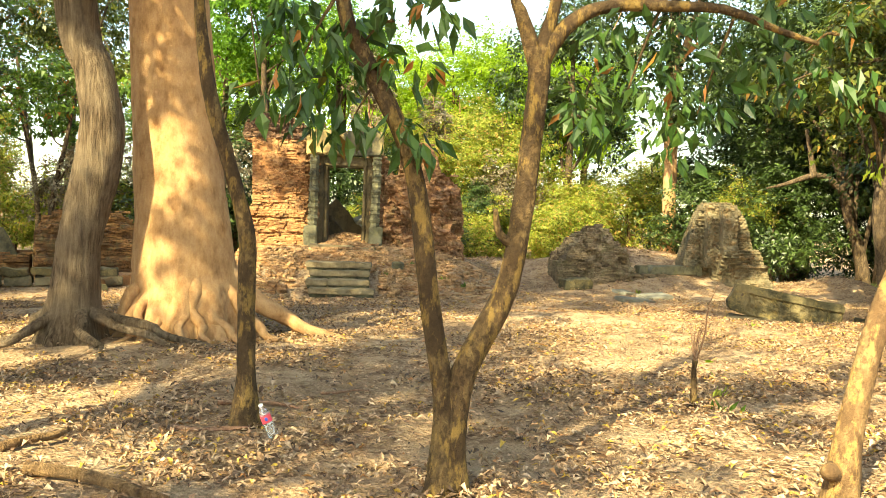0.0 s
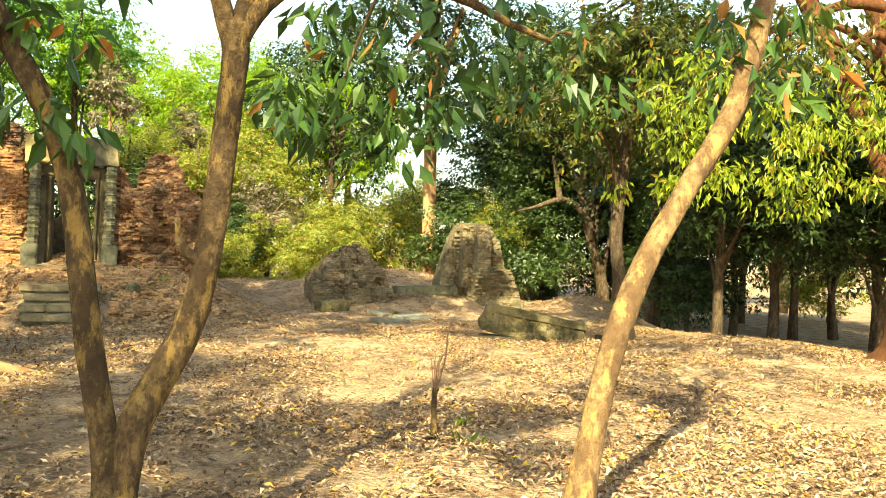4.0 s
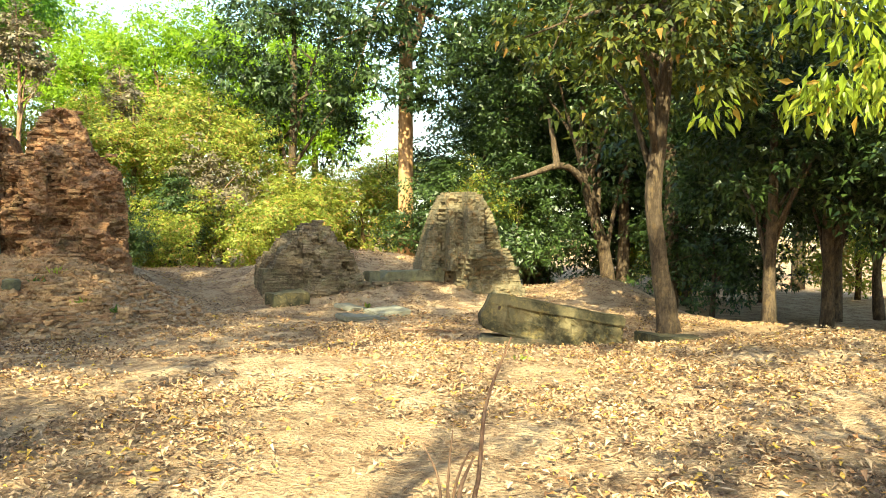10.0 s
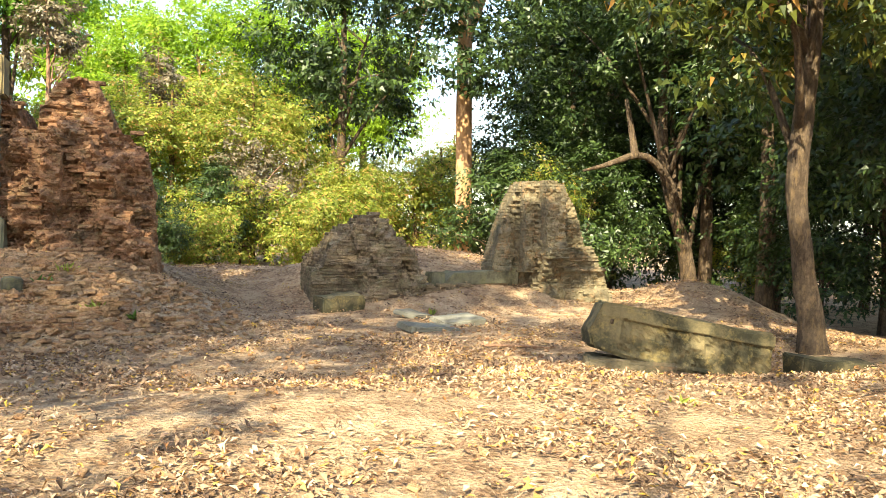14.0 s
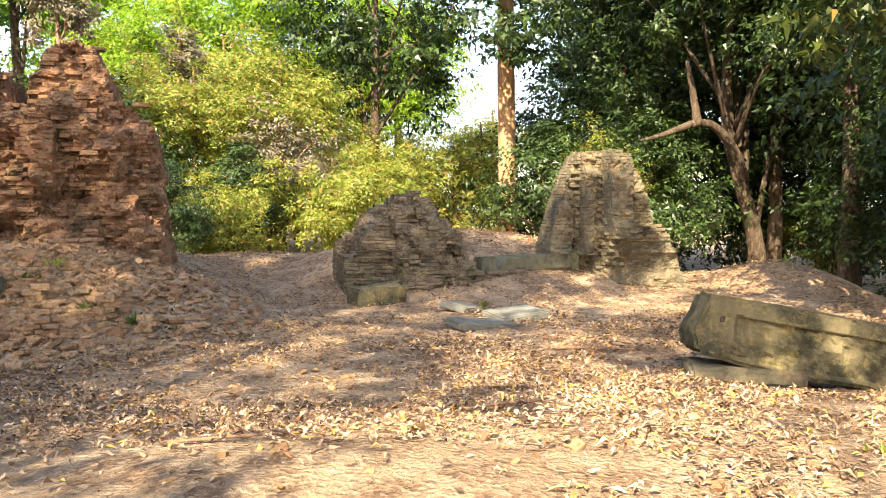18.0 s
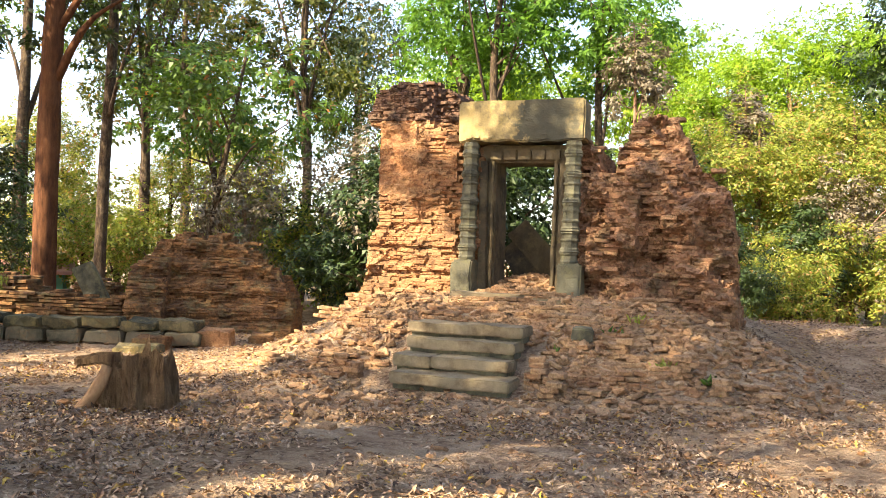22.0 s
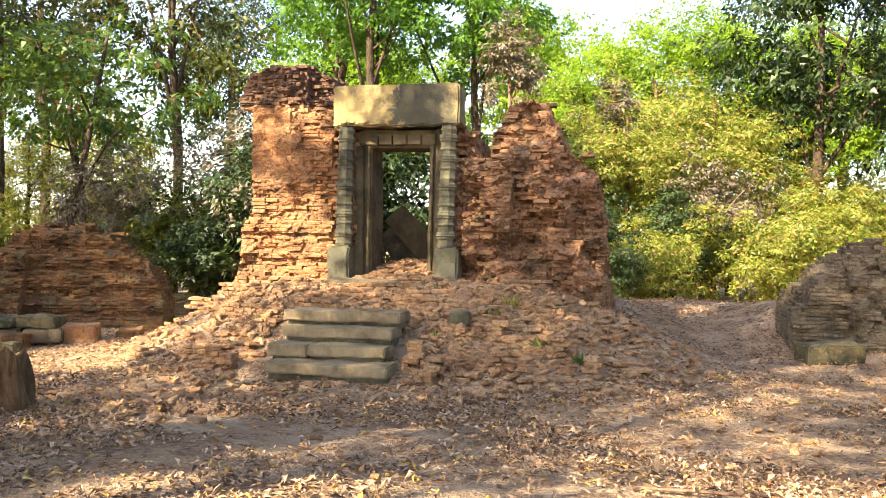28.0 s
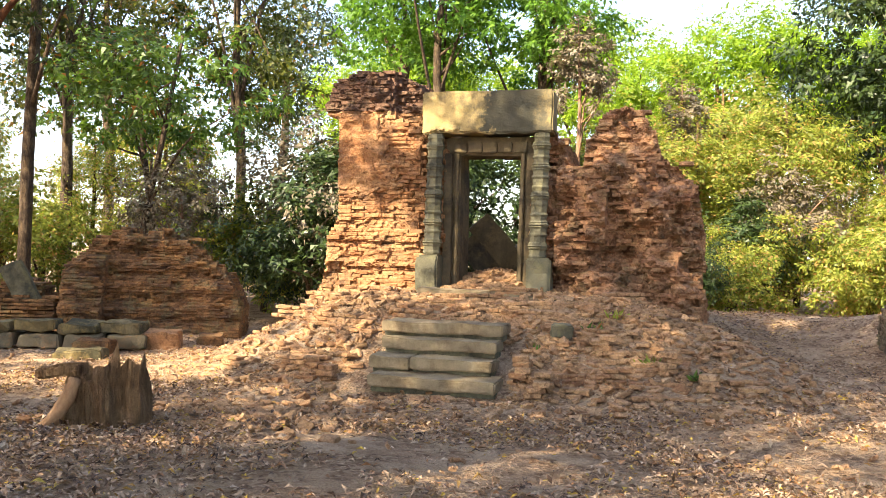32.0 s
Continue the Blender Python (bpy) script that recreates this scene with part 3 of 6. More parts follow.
# ---- ground ----
def ground_z(x, y):
    """Height of the ground: a level clearing that dips before the shrine, its rubble mound, and the bank of the ruined gate."""
    x, y = np.asarray(x, float), np.asarray(y, float)
    z = -0.09 - 0.25 * smooth01((y + 8.5) / 4.5) - 0.13 * smooth01((-x - 1.5) / 2.5) * smooth01((y + 8.0) / 3.0)
    # rubble mound that carries the shrine
    dx = np.maximum(0, np.abs(x - 0.25) - 1.6) / 3.0
    dy = np.where(y < -0.5, (-0.5 - y) / 3.0, np.maximum(0, y - 2.2) / 3.0)
    z = z + 0.98 * smooth01(1.0 - np.sqrt(dx ** 2 + dy ** 2)) ** 0.9
    # bank between and behind the gate's stumps
    z = z + 0.62 * smooth01(1.25 - np.sqrt(((x - 8.7) / 3.6) ** 2 + ((y - 3.0) / 3.0) ** 2))
    # ridge behind the shrine
    z = z + 0.50 * np.exp(-((y - 5.2) / 2.6) ** 2) * smooth01((x + 1.0) / 3.0) * smooth01((14 - x) / 5.0)
    # earth heap beyond the slender tree
    z = z + 0.55 * np.exp(-(((x - 14.0) / 1.6) ** 2 + ((y - 0.8) / 1.6) ** 2))
    z = z + 0.10 * np.exp(-(((x - 4.2) / 1.6) ** 2 + ((y + 8.2) / 1.2) ** 2))
    # hollow round the fallen lintel
    z = z - 0.27 * np.exp(-(((x - 9.2) / 1.9) ** 2 + ((y + 5.95) / 1.25) ** 2))
    # rubble heaped in the doorway
    z = z + 0.24 * np.exp(-((x / 0.75) ** 2 + ((y - 0.9) / 0.8) ** 2))
    # the land falls away east of the ruin
    z = z - 0.85 * smooth01((x - 12.8) / 5.0) * smooth01((y + 14.0) / 6.0)
    return z + 0.035 * np.sin(x * 0.9 + 1.3) * np.sin(y * 0.8) + 0.02 * np.sin(x * 2.3 + y * 1.7)


def gz(x, y):
    return float(ground_z(x, y))


def ground():
    xs = np.concatenate([[-400, -160, -80, -45], np.linspace(-28, -9, 30)[:-1], np.linspace(-9, 16, 210)[:-1], np.linspace(16, 40, 40), [60, 100, 200, 400]])
    ys = np.concatenate([[-400, -160, -80, -50, -40], np.linspace(-32, -23, 12)[:-1], np.linspace(-23, 6, 240)[:-1], np.linspace(6, 34, 50), [50, 80, 160, 400]])
    gx, gy = np.meshgrid(xs, ys)
    z = ground_z(gx, gy)
    near = (np.abs(gx - 3) < 14) & (gy > -24) & (gy < 7)
    rough = np.array([fbm(a * 1.6, b * 1.6, 0.0, 5) * 0.03 + fbm(a * 6, b * 6, 3.0, 3) * 0.012 if n else 0.0 for a, b, n in zip(gx.ravel(), gy.ravel(), near.ravel())]).reshape(z.shape)
    v = np.stack([gx, gy, z + rough], -1).reshape(-1, 3)
    w = len(xs)
    j, i = np.meshgrid(np.arange(len(ys) - 1), np.arange(w - 1), indexing="ij")
    a = (j * w + i).ravel()
    ob = part("ground", mesh_of("ground", v, np.stack([a, a + 1, a + 1 + w, a + w], 1), True), M_GROUND)
    tagged(ob, "sandy brown forest floor strewn with dry leaves", "ground", kind="structure")


ground()


def litter():
    rng = np.random.default_rng(11)
    n = 225000
    x = rng.uniform(-8.5, 14, n * 2)
    y = np.where(rng.random(n * 2) < 0.8, rng.uniform(-19.8, -3, n * 2), rng.uniform(-3, 6, n * 2))
    d = np.array([fbm(a * 0.55, b * 0.55, 5.0, 5) + 0.35 * fbm(a * 2.6, b * 2.6, 1.0, 3) for a, b in zip(x, y)])
    ok = (rng.random(n * 2) < np.clip(0.60 + 1.9 * d + 0.45 * np.exp(-((x + 1.2) / 3.0) ** 2 - ((y + 7.0) / 2.2) ** 2), 0.06, 1.0)) & ~((np.abs(x) < 1.0) & (y > -3.4) & (y < 0.6))
    x, y = x[ok][:n], y[ok][:n]
    n = len(x)
    at = np.stack([x, y, ground_z(x, y) + rng.uniform(0.008, 0.034, n)], 1)
    way = unit(np.stack([rng.normal(size=n), rng.normal(size=n), rng.normal(size=n) * 0.22], 1))
    side = unit(np.cross(way, np.stack([rng.normal(size=n) * 0.35, rng.normal(size=n) * 0.35, np.ones(n)], 1)))
    up = np.cross(side, way)
    s = (rng.uniform(0.035, 0.085, n) * (0.7 + 0.5 * rng.random(n) ** 2) * np.where(y < -12.5, 1.12, 1.0))[:, None]
    w = rng.uniform(0.26, 0.5, (n, 1))
    cu = rng.normal(0.10, 0.16, (n, 1))
    fold = rng.uniform(0.02, 0.20, (n, 1))
    v = np.stack([at, at + s * (0.48 * way + w * 0.5 * side + (cu + fold) * up), at + s * (way + cu * 0.4 * up), at + s * (0.48 * way - w * 0.5 * side + (cu + fold) * up), at + s * (0.5 * way + cu * up)], 1)
    b = (5 * np.arange(n))[:, None]
    ob = part("leaf_litter", mesh_of("leaf_litter", v.reshape(-1, 3), np.concatenate([b + [0, 1, 4], b + [4, 1, 2], b + [0, 4, 3], b + [4, 2, 3]])), M_LITTER)
    tagged(ob, "dry brown and tan fallen leaves covering the ground", "fallen leaves", kind="stuff")


litter()

# ---- shrine: stone door frame, lintel, steps ----
RNG = np.random.default_rng(21)


def colonette(root, x, y, z0, z1, r, lean):
    """An octagonal door colonette with ringed mouldings."""
    zs, rs = [], []
    h = z1 - z0
    bands = [0.02, 0.10, 0.19, 0.27, 0.35, 0.43, 0.50, 0.57, 0.65, 0.73, 0.81, 0.90, 0.97]
    n = 120
    for k in range(n + 1):
        f = k / n
        q = 1.0 - 0.10 * f
        for b in bands:
            d = abs(f - b)
            wide = 0.034 if b in (0.10, 0.27, 0.50, 0.73, 0.90) else 0.014
            if d < wide:
                q += (0.30 if wide > 0.02 else 0.16) * (1 - (d / wide) ** 2) * (0.75 + 0.25 * math.cos(d / wide * 9.4))
        zs.append(z0 + h * f)
        rs.append(r * q * 0.96)
    ang = np.arange(8) * math.pi / 4 + math.pi / 8
    v = []
    for k, (z, q) in enumerate(zip(zs, rs)):
        f = k / n
        for a in ang:
            w = 1 + 0.05 * fbm(math.cos(a) * 2 + x, math.sin(a) * 2, z * 5)
            v.append((x + lean * f + q * w * math.cos(a), y + q * w * math.sin(a), z))
    k, a = np.meshgrid(np.arange(n), np.arange(8), indexing="ij")
    f = np.stack([k * 8 + a, k * 8 + (a + 1) % 8, (k + 1) * 8 + (a + 1) % 8, (k + 1) * 8 + a], -1).reshape(-1, 4)
    top = np.arange(n * 8, n * 8 + 8)[None]
    part("colonette", mesh_of("colonette", v, [f, top]), M_STONE, root, "carved grey-green sandstone colonette with ring mouldings")


def shrine_door():
    root = thing("shrine_doorway", (0, 0, 0.6), "grey sandstone doorway with ringed colonettes and heavy blank lintel", "doorway")

    def chip(c):
        c = c.copy()
        if c.z < -0.22:
            c.z += 0.025 * fbm(c.x * 6, c.y * 3, 1.0) + 0.012
        return c
    lintel = part("lintel", placed(stone_mesh(RNG, (1.94, 0.52, 0.63), 0.018, 0.09, chip, 0.025), pose(-0.03, 0.24, 3.285)), M_SAND, root, "broad ochre sandstone lintel stained black")
    for k, x in enumerate((-0.82, -0.70, -0.55, -0.47)):
        bm = worn_box(RNG, (0.10, 0.05, 0.05), 0.3)
        part("carving", placed(bm, pose(x, -0.025, 3.03 + 0.012 * (k % 2), 0, 20 * (k % 3 - 1), 0)), M_SAND, lintel)
    colonette(root, -0.80, 0.0, 1.19, 2.965, 0.128, 0.02)
    colonette(root, 0.77, 0.0, 1.17, 2.965, 0.128, 0.03)
    for x, h in ((-0.84, 0.60), (0.80, 0.56)):
        part("pedestal", placed(stone_mesh(RNG, (0.34, 0.40, h), 0.025, 0.1, None, 0.03), pose(x, 0.05, 1.18 - h / 2)), M_STONE, root, "worn square pedestal stone")
    # jambs with stepped front mouldings
    for s, x0 in ((-1, -0.55), (1, 0.54)):
        for dx, w, y0, y1 in ((0.0, 0.20, 0.26, 0.86), (s * 0.075, 0.12, 0.16, 0.27), (-s * 0.055, 0.05, 0.20, 0.27)):
            bm = stone_mesh(RNG, (w, y1 - y0, 2.06), 0.012, 0.12, None, 0.012)
            part("jamb", placed(bm, pose(x0 + dx, (y0 + y1) / 2, 1.68, 0, s * 0.6, 0)), M_JAMB, root)
    part("door_head", placed(stone_mesh(RNG, (1.34, 0.58, 0.27), 0.014, 0.1, None, 0.015), pose(-0.01, 0.56, 2.825)), M_JAMB, root)
    for k in range(5):
        part("head_moulding", placed(stone_mesh(RNG, (0.21, 0.07, 0.15), 0.01, 0.1, None, 0.012), pose(-0.46 + k * 0.225, 0.235, 2.80)), M_JAMB, root)
    part("threshold", placed(stone_mesh(RNG, (1.25, 0.22, 0.12), 0.012, 0.12, None, 0.02), pose(-0.18, -0.62, 0.66, 3, 1, -3)), M_STEP, root)
    part("threshold", placed(stone_mesh(RNG, (0.72, 0.20, 0.10), 0.012, 0.12, None, 0.02), pose(0.78, -0.66, 0.62, 2, 3, 4)), M_STEP, root)


shrine_door()


def steps():
    root = thing("stone_steps", (0.05, -2.9, -0.3), "four worn tan sandstone steps up the rubble mound", "steps")
    rows = ((0.395, -2.41, -0.72, 0.76, 0.05), (0.225, -2.70, -0.62, 0.74, 0.0), (0.045, -3.00, -0.66, 0.75, -0.04), (-0.125, -3.30, -0.58, 0.86, 0.03))
    for n, (top, front, a, b, dx) in enumerate(rows):
        cut = a + (b - a) * (0.0, 0.0, 0.34, 0.0)[n]
        for u, w in (((a, cut), (cut, b)) if cut > a else ((a, b),)):
            # a worn tread slab that overhangs a recessed riser stone
            bm = stone_mesh(RNG, (w - u - 0.004, 0.46, 0.128), 0.016, 0.07, None, 0.016)
            part("tread", placed(bm, pose((u + w) / 2, front + 0.23, top - 0.064, RNG.normal() * 0.6, RNG.normal() * 0.5, RNG.normal() * 0.8)), M_STEP, root)
            bm = stone_mesh(RNG, (w - u - 0.05, 0.34, 0.09), 0.012, 0.09, None, 0.012)
            part("riser", placed(bm, pose((u + w) / 2, front + 0.25, top - 0.155, 0, 0, 0)), M_STONE, root, "recessed grey riser stone")


steps()


def fallen(name, label, size, m, material, rough=0.02, category="stone", group="", carve=None, step=0.12):
    ob = part(name, placed(stone_mesh(RNG, size, rough, step, carve, 0.02), Matrix()), material)
    ob.matrix_world = m
    return tagged(ob, label, category, group)


fallen("fallen_slab", "dark fallen door slab leaning inside the shrine", (0.42, 0.20, 1.45), pose(0.0, 1.75, 1.22, 8, -42, 10), M_JAMB, group="slabs inside the shrine")
fallen("fallen_slab", "dark fallen door slab leaning inside the shrine", (0.42, 0.16, 1.2), pose(-0.40, 2.15, 1.0, -6, -40, -8), M_JAMB, group="slabs inside the shrine")
fallen("fallen_slab", "pale broken slab tilted inside the shrine", (0.34, 0.28, 0.12), pose(0.37, 1.6, 1.36, 24, -26, 15), M_SLAB, group="slabs inside the shrine")
fallen("fallen_slab", "dark broken slab lying inside the shrine", (0.7, 0.5, 0.3), pose(0.28, 2.3, 1.05, 10, 15, 20), M_STONE, group="slabs inside the shrine")
fallen("loose_block", "small grey cut block resting on the rubble slope", (0.24, 0.2, 0.17), pose(1.36, -1.86, gz(1.36, -1.86) + 0.09, 4, 5, 12), M_STONE)

# ---- ruined gate and fallen stones ----
def carved_block():
    root = thing("fallen_lintel", (8.8, -5.6, -0.5), "long fallen sandstone lintel with lichen, resting tilted on a flat stone", "lintel")
    m = pose(8.83, -5.60, -0.085, 0, 0, -20) @ pose(0, 0, 0, -4, 9.5, 0)

    def shape(p):
        p = p.copy()
        if p.y < -0.2:
            if p.x > -0.66 and -0.24 < p.z < 0.15:
                # a frieze of worn figures in low relief
                u = (p.x + 0.7) / 0.17
                p.y += 0.035 - 0.022 * abs(math.sin(math.pi * u)) * (0.6 + 0.4 * math.cos(p.z * 14)) + 0.035 * fbm(p.x * 11, p.z * 11, 2.0, 4)
            elif p.z >= 0.15:
                p.y -= 0.012
        if p.x < -0.93:
            p.x += 0.10 * abs(p.z + 0.05) / 0.3
        if p.z < -0.2 and p.x < -0.3:
            p.z += 0.10 * (-p.x - 0.3)
        return p
    body = part("body", placed(stone_mesh(RNG, (2.08, 0.55, 0.60), 0.022, 0.035, shape, 0.03), m), M_BLOCK, root)
    # no hole is cut: a dark solid plug carries its shade as colour
    part("socket_hole", placed(stone_mesh(RNG, (0.04, 0.03, 0.055), 0.003, 0.1, None, 0.004), m @ pose(-0.80, -0.272, 0.10)), M_BARK_DARK, body, "dark square plug coloured like the shade in a socket hole")
    part("border", placed(stone_mesh(RNG, (1.6, 0.035, 0.035), 0.006, 0.06, None, 0.008), m @ pose(0.16, -0.288, 0.165)), M_BLOCK, body)
    part("base_stone", placed(stone_mesh(RNG, (1.0, 0.5, 0.15), 0.02, 0.07, None, 0.03), pose(8.30, -5.50, -0.345, 0, 2, -21)), M_PIER, root, "flat stone under the raised end")
    for k in range(6):
        part("packing_brick", placed(worn_box(RNG, (0.26, 0.2, 0.09), 0.16), pose(8.15 + 0.25 * k, -5.72 - 0.085 * k, -0.47 - 0.008 * k, 0, 0, -20 + 6 * math.sin(k * 2.3))), M_RUBBLE, root, "orange packing brick")


carved_block()
fallen("wedge_stone", "low mossy wedge of sandstone beside a tree trunk", (0.92, 0.42, 0.30), pose(10.52, -6.18, -0.37, 0, 3, -10), M_BLOCK, 0.025,
       carve=lambda p: Vector((p.x, p.y, p.z * (1.0 if p.x < -0.2 else 0.85))))
fallen("flat_slab", "flat grey slab lying on the leaf litter", (0.85, 0.5, 0.09), pose(7.02, -1.95, gz(7.0, -1.95) + 0.03, 3, 4, 8), M_SLAB, group="flat slabs before the gate")
fallen("flat_slab", "flat grey slab lying on the leaf litter", (0.75, 0.55, 0.12), pose(7.65, -1.45, gz(7.6, -1.45) + 0.05, 5, -4, 12), M_SLAB, group="flat slabs before the gate")
fallen("flat_slab", "small pointed grey slab lying on the leaf litter", (0.5, 0.5, 0.09), pose(7.2, -0.5, gz(7.2, -0.5) + 0.05, 10, 4, 40), M_SLAB, group="flat slabs before the gate")
fallen("footing_stone", "rough brown footing stone below the brick stump", (0.75, 0.5, 0.30), pose(6.1, 0.35, gz(6.1, 0.35) + 0.10, 4, -3, 14), M_BLOCK, 0.05)
fallen("gate_sill", "chamfered grey sandstone sill between the gate stumps", (1.62, 0.42, 0.24), pose(8.95, 1.22, 0.22, 2, -1.5, 9), M_STONE, 0.015, "sill",
       carve=lambda p: Vector((p.x + (0.22 * (p.z + 0.12) / 0.24 if p.x < -0.6 else 0), p.y, p.z)))
fallen("sill_end_stone", "short square sandstone block at the end of the sill", (0.26, 0.34, 0.26), pose(8.08, 1.08, 0.20, 0, 0, 9), M_STONE, 0.02)
fallen("sill_end_stone", "narrow upright stone against the gate pier", (0.2, 0.3, 0.34), pose(9.72, 1.30, 0.24, 0, 4, 8), M_STONE, 0.02)

# ---- trees of the clearing ----
def clusters_tree(root, centers, r, per, size, leaf, seed, droop=0.9, name="crown"):
    """Hanging sprays of larger leaves round the given places, under one crown."""
    rng = np.random.default_rng(seed)
    at, way = sprays(rng, np.asarray(centers, float), r * (0.7 + 0.6 * rng.random(len(centers))), per, droop)
    part(name, leaves_mesh(name, at, way, size * (0.65 + 0.7 * rng.random(len(at))), 0.42, True, rng), leaf, root)


def overhang(root, targets, seed, bark, leaf, limb_from, size=0.2):
    """Unseen boughs added up the sun's rays from the stretches of ground they shade: (x, y, half widths, count, lowest
    height).
    """
    rng = np.random.default_rng(seed)
    cs = []
    for x, y, wx, wy, count, low in targets:
        while count > 0:
            px, py, h = rng.uniform(x - wx, x + wx), rng.uniform(y - wy, y + wy), low + 3.0 * rng.random()
            if fbm(px * 0.8, py * 0.8, 17.0, 3) > -0.16:
                cs.append((px + _sd.x / _sd.z * h, py + _sd.y / _sd.z * h, h))
                count -= 1
    cs = np.array(cs)
    at, way, face = boughs(rng, cs, 0.42 * (0.5 + 0.9 * rng.random(len(cs))), 65, (limb_from[0], limb_from[1], limb_from[2] - 3))
    part("overhanging_boughs", blades_mesh("overhanging_boughs", at, way, face, size * (0.6 + 0.8 * rng.random(len(at)))), leaf, root)
    start = np.array(limb_from, float)
    for k in range(0, len(cs), 6):
        part("limb", limb_mesh("limb", [start, (start + cs[k]) / 2 + [0, 0, 0.8], cs[k]], [0.05, 0.035, 0.008], rings=9, seg=5, seed=k), bark, root)


def buttress(k0, depth, count, reach):
    def f(ang, along):
        low = np.exp(-along / reach)
        return 1 + depth * low * (0.55 + 0.45 * np.cos(count * ang + k0 + 1.2 * np.sin(ang * 2 + k0)))
    return f


def surface_root(root, a, b, r, seed, bark):
    rng = np.random.default_rng(seed)
    n = 7
    pts = []
    for k in range(n):
        f = k / (n - 1)
        x = a[0] + (b[0] - a[0]) * f + rng.normal() * 0.06 * (0 < k)
        y = a[1] + (b[1] - a[1]) * f + rng.normal() * 0.06 * (0 < k)
        pts.append((x, y, gz(x, y) + r * (0.9 - 1.2 * f) + (a[2] * (1 - f) ** 2 if len(a) > 2 else 0)))
    part("root", limb_mesh("root", pts, [r, r * 0.75, r * 0.5, r * 0.25], rings=14, seg=8, seed=seed, rough=0.08), bark, root)


def big_tree():
    x, y = -1.45, -10.35
    z = gz(x, y)
    root = thing("giant_tree", (x, y, z), "giant smooth tan-barked tree with fluted buttress roots", "tree")
    pts = [(x, y, z - 0.1), (x - 0.02, y, z + 0.5), (x - 0.06, y, z + 1.2), (x - 0.22, y + 0.05, z + 3.0), (x - 0.4, y + 0.1, z + 6.0), (x - 0.4, y + 0.2, z + 12.0)]
    part("trunk", limb_mesh("trunk", pts, [0.70, 0.66, 0.60, 0.52, 0.47, 0.30], rings=70, seg=56, seed=3, rough=0.012, flare=buttress(0.6, 0.8, 11, 0.11)), M_BARK_BIG, root)
    for k, (bx, by, r, h) in enumerate(((2.1, -0.1, 0.15, 0.7), (1.5, -0.6, 0.11, 0.6), (0.92, -0.9, 0.10, 0.6), (0.5, -1.08, 0.10, 0.7), (0.16, -1.12, 0.085, 0.6), (-0.30, -1.08, 0.09, 0.55), (-0.55, -1.0, 0.085, 0.65), (-0.88, -0.76, 0.09, 0.6), (-1.12, -0.35, 0.11, 0.6), (1.9, 0.6, 0.12, 0.6))):
        l = math.hypot(bx, by)
        surface_root(root, (x + 0.50 * bx / l, y + 0.50 * by / l, h), (x + bx, y + by), r, 40 + k, M_BARK_BIG)
    rng = np.random.default_rng(9)
    cs = crown_centers(rng, 190, (x - 0.4, y + 0.2, z + 13.5), np.array([6.2, 6.2, 3.6]), 0.2)
    at, way, face = boughs(rng, cs, 0.9 * (0.6 + 0.7 * rng.random(len(cs))), 104, (x - 0.4, y + 0.2, z + 12.0))
    part("crown", blades_mesh("crown", at, way, face, 0.21 * (0.6 + 0.8 * rng.random(len(at)))), M_LEAF_MID, root)
    line = np.array(pts[-1])
    # boughs added out of view to shade the fallen lintel, gate and left pier
    overhang(root, ((9.2, -5.6, 1.6, 0.9, 22, 9.5), (10.3, 1.6, 1.6, 0.8, 24, 9.5), (6.8, 1.2, 1.2, 0.8, 6, 9.5), (0.2, 3.0, 1.2, 0.9, 12, 9.5)), 311, M_BARK_BIG, M_LEAF_MID, (x - 0.4, y + 0.15, z + 9.5))
    for k in range(7):
        part("limb", limb_mesh("limb", [np.array(pts[-2]) * (1 - k / 7) + line * k / 7, (line + cs[k * 9]) / 2, cs[k * 9]], [0.2, 0.12, 0.02], rings=8, seg=6, seed=k), M_BARK_BIG, root)


big_tree()


def old_tree():
    x, y = -2.58, -11.2
    z = gz(x, y)
    root = tree("furrowed_tree", "old crooked tree with deeply furrowed grey-brown bark", [(x, y, z - 0.1), (x + 0.02, y, z + 0.5), (x + 0.10, y, z + 1.3), (x + 0.30, y, z + 2.3), (x + 0.22, y, z + 3.1), (x - 0.05, y, z + 4.0), (x - 0.3, y, z + 7.5), (x - 0.2, y, z + 10.0)],
                [0.34, 0.27, 0.245, 0.26, 0.22, 0.20, 0.16, 0.09], M_BARK_OLD, M_LEAF_MID, (x - 1.5, y + 0.5, z + 10.5), (4.0, 4.0, 3.0), 70, 0.8, 60, 0.16, 12, 6,
                flare=buttress(1.0, 0.55, 6, 0.07), rings=60, seg=28, rough=0.03)
    for k, (bx, by) in enumerate(((1.7, -0.75), (0.9, -1.35), (-0.7, -1.0), (-1.0, -0.5), (2.2, -0.4))):
        l = math.hypot(bx, by)
        surface_root(root, (x + 0.16 * bx / l, y + 0.16 * by / l, 0.30), (x + bx, y + by), 0.07, 60 + k, M_BARK_OLD)


old_tree()


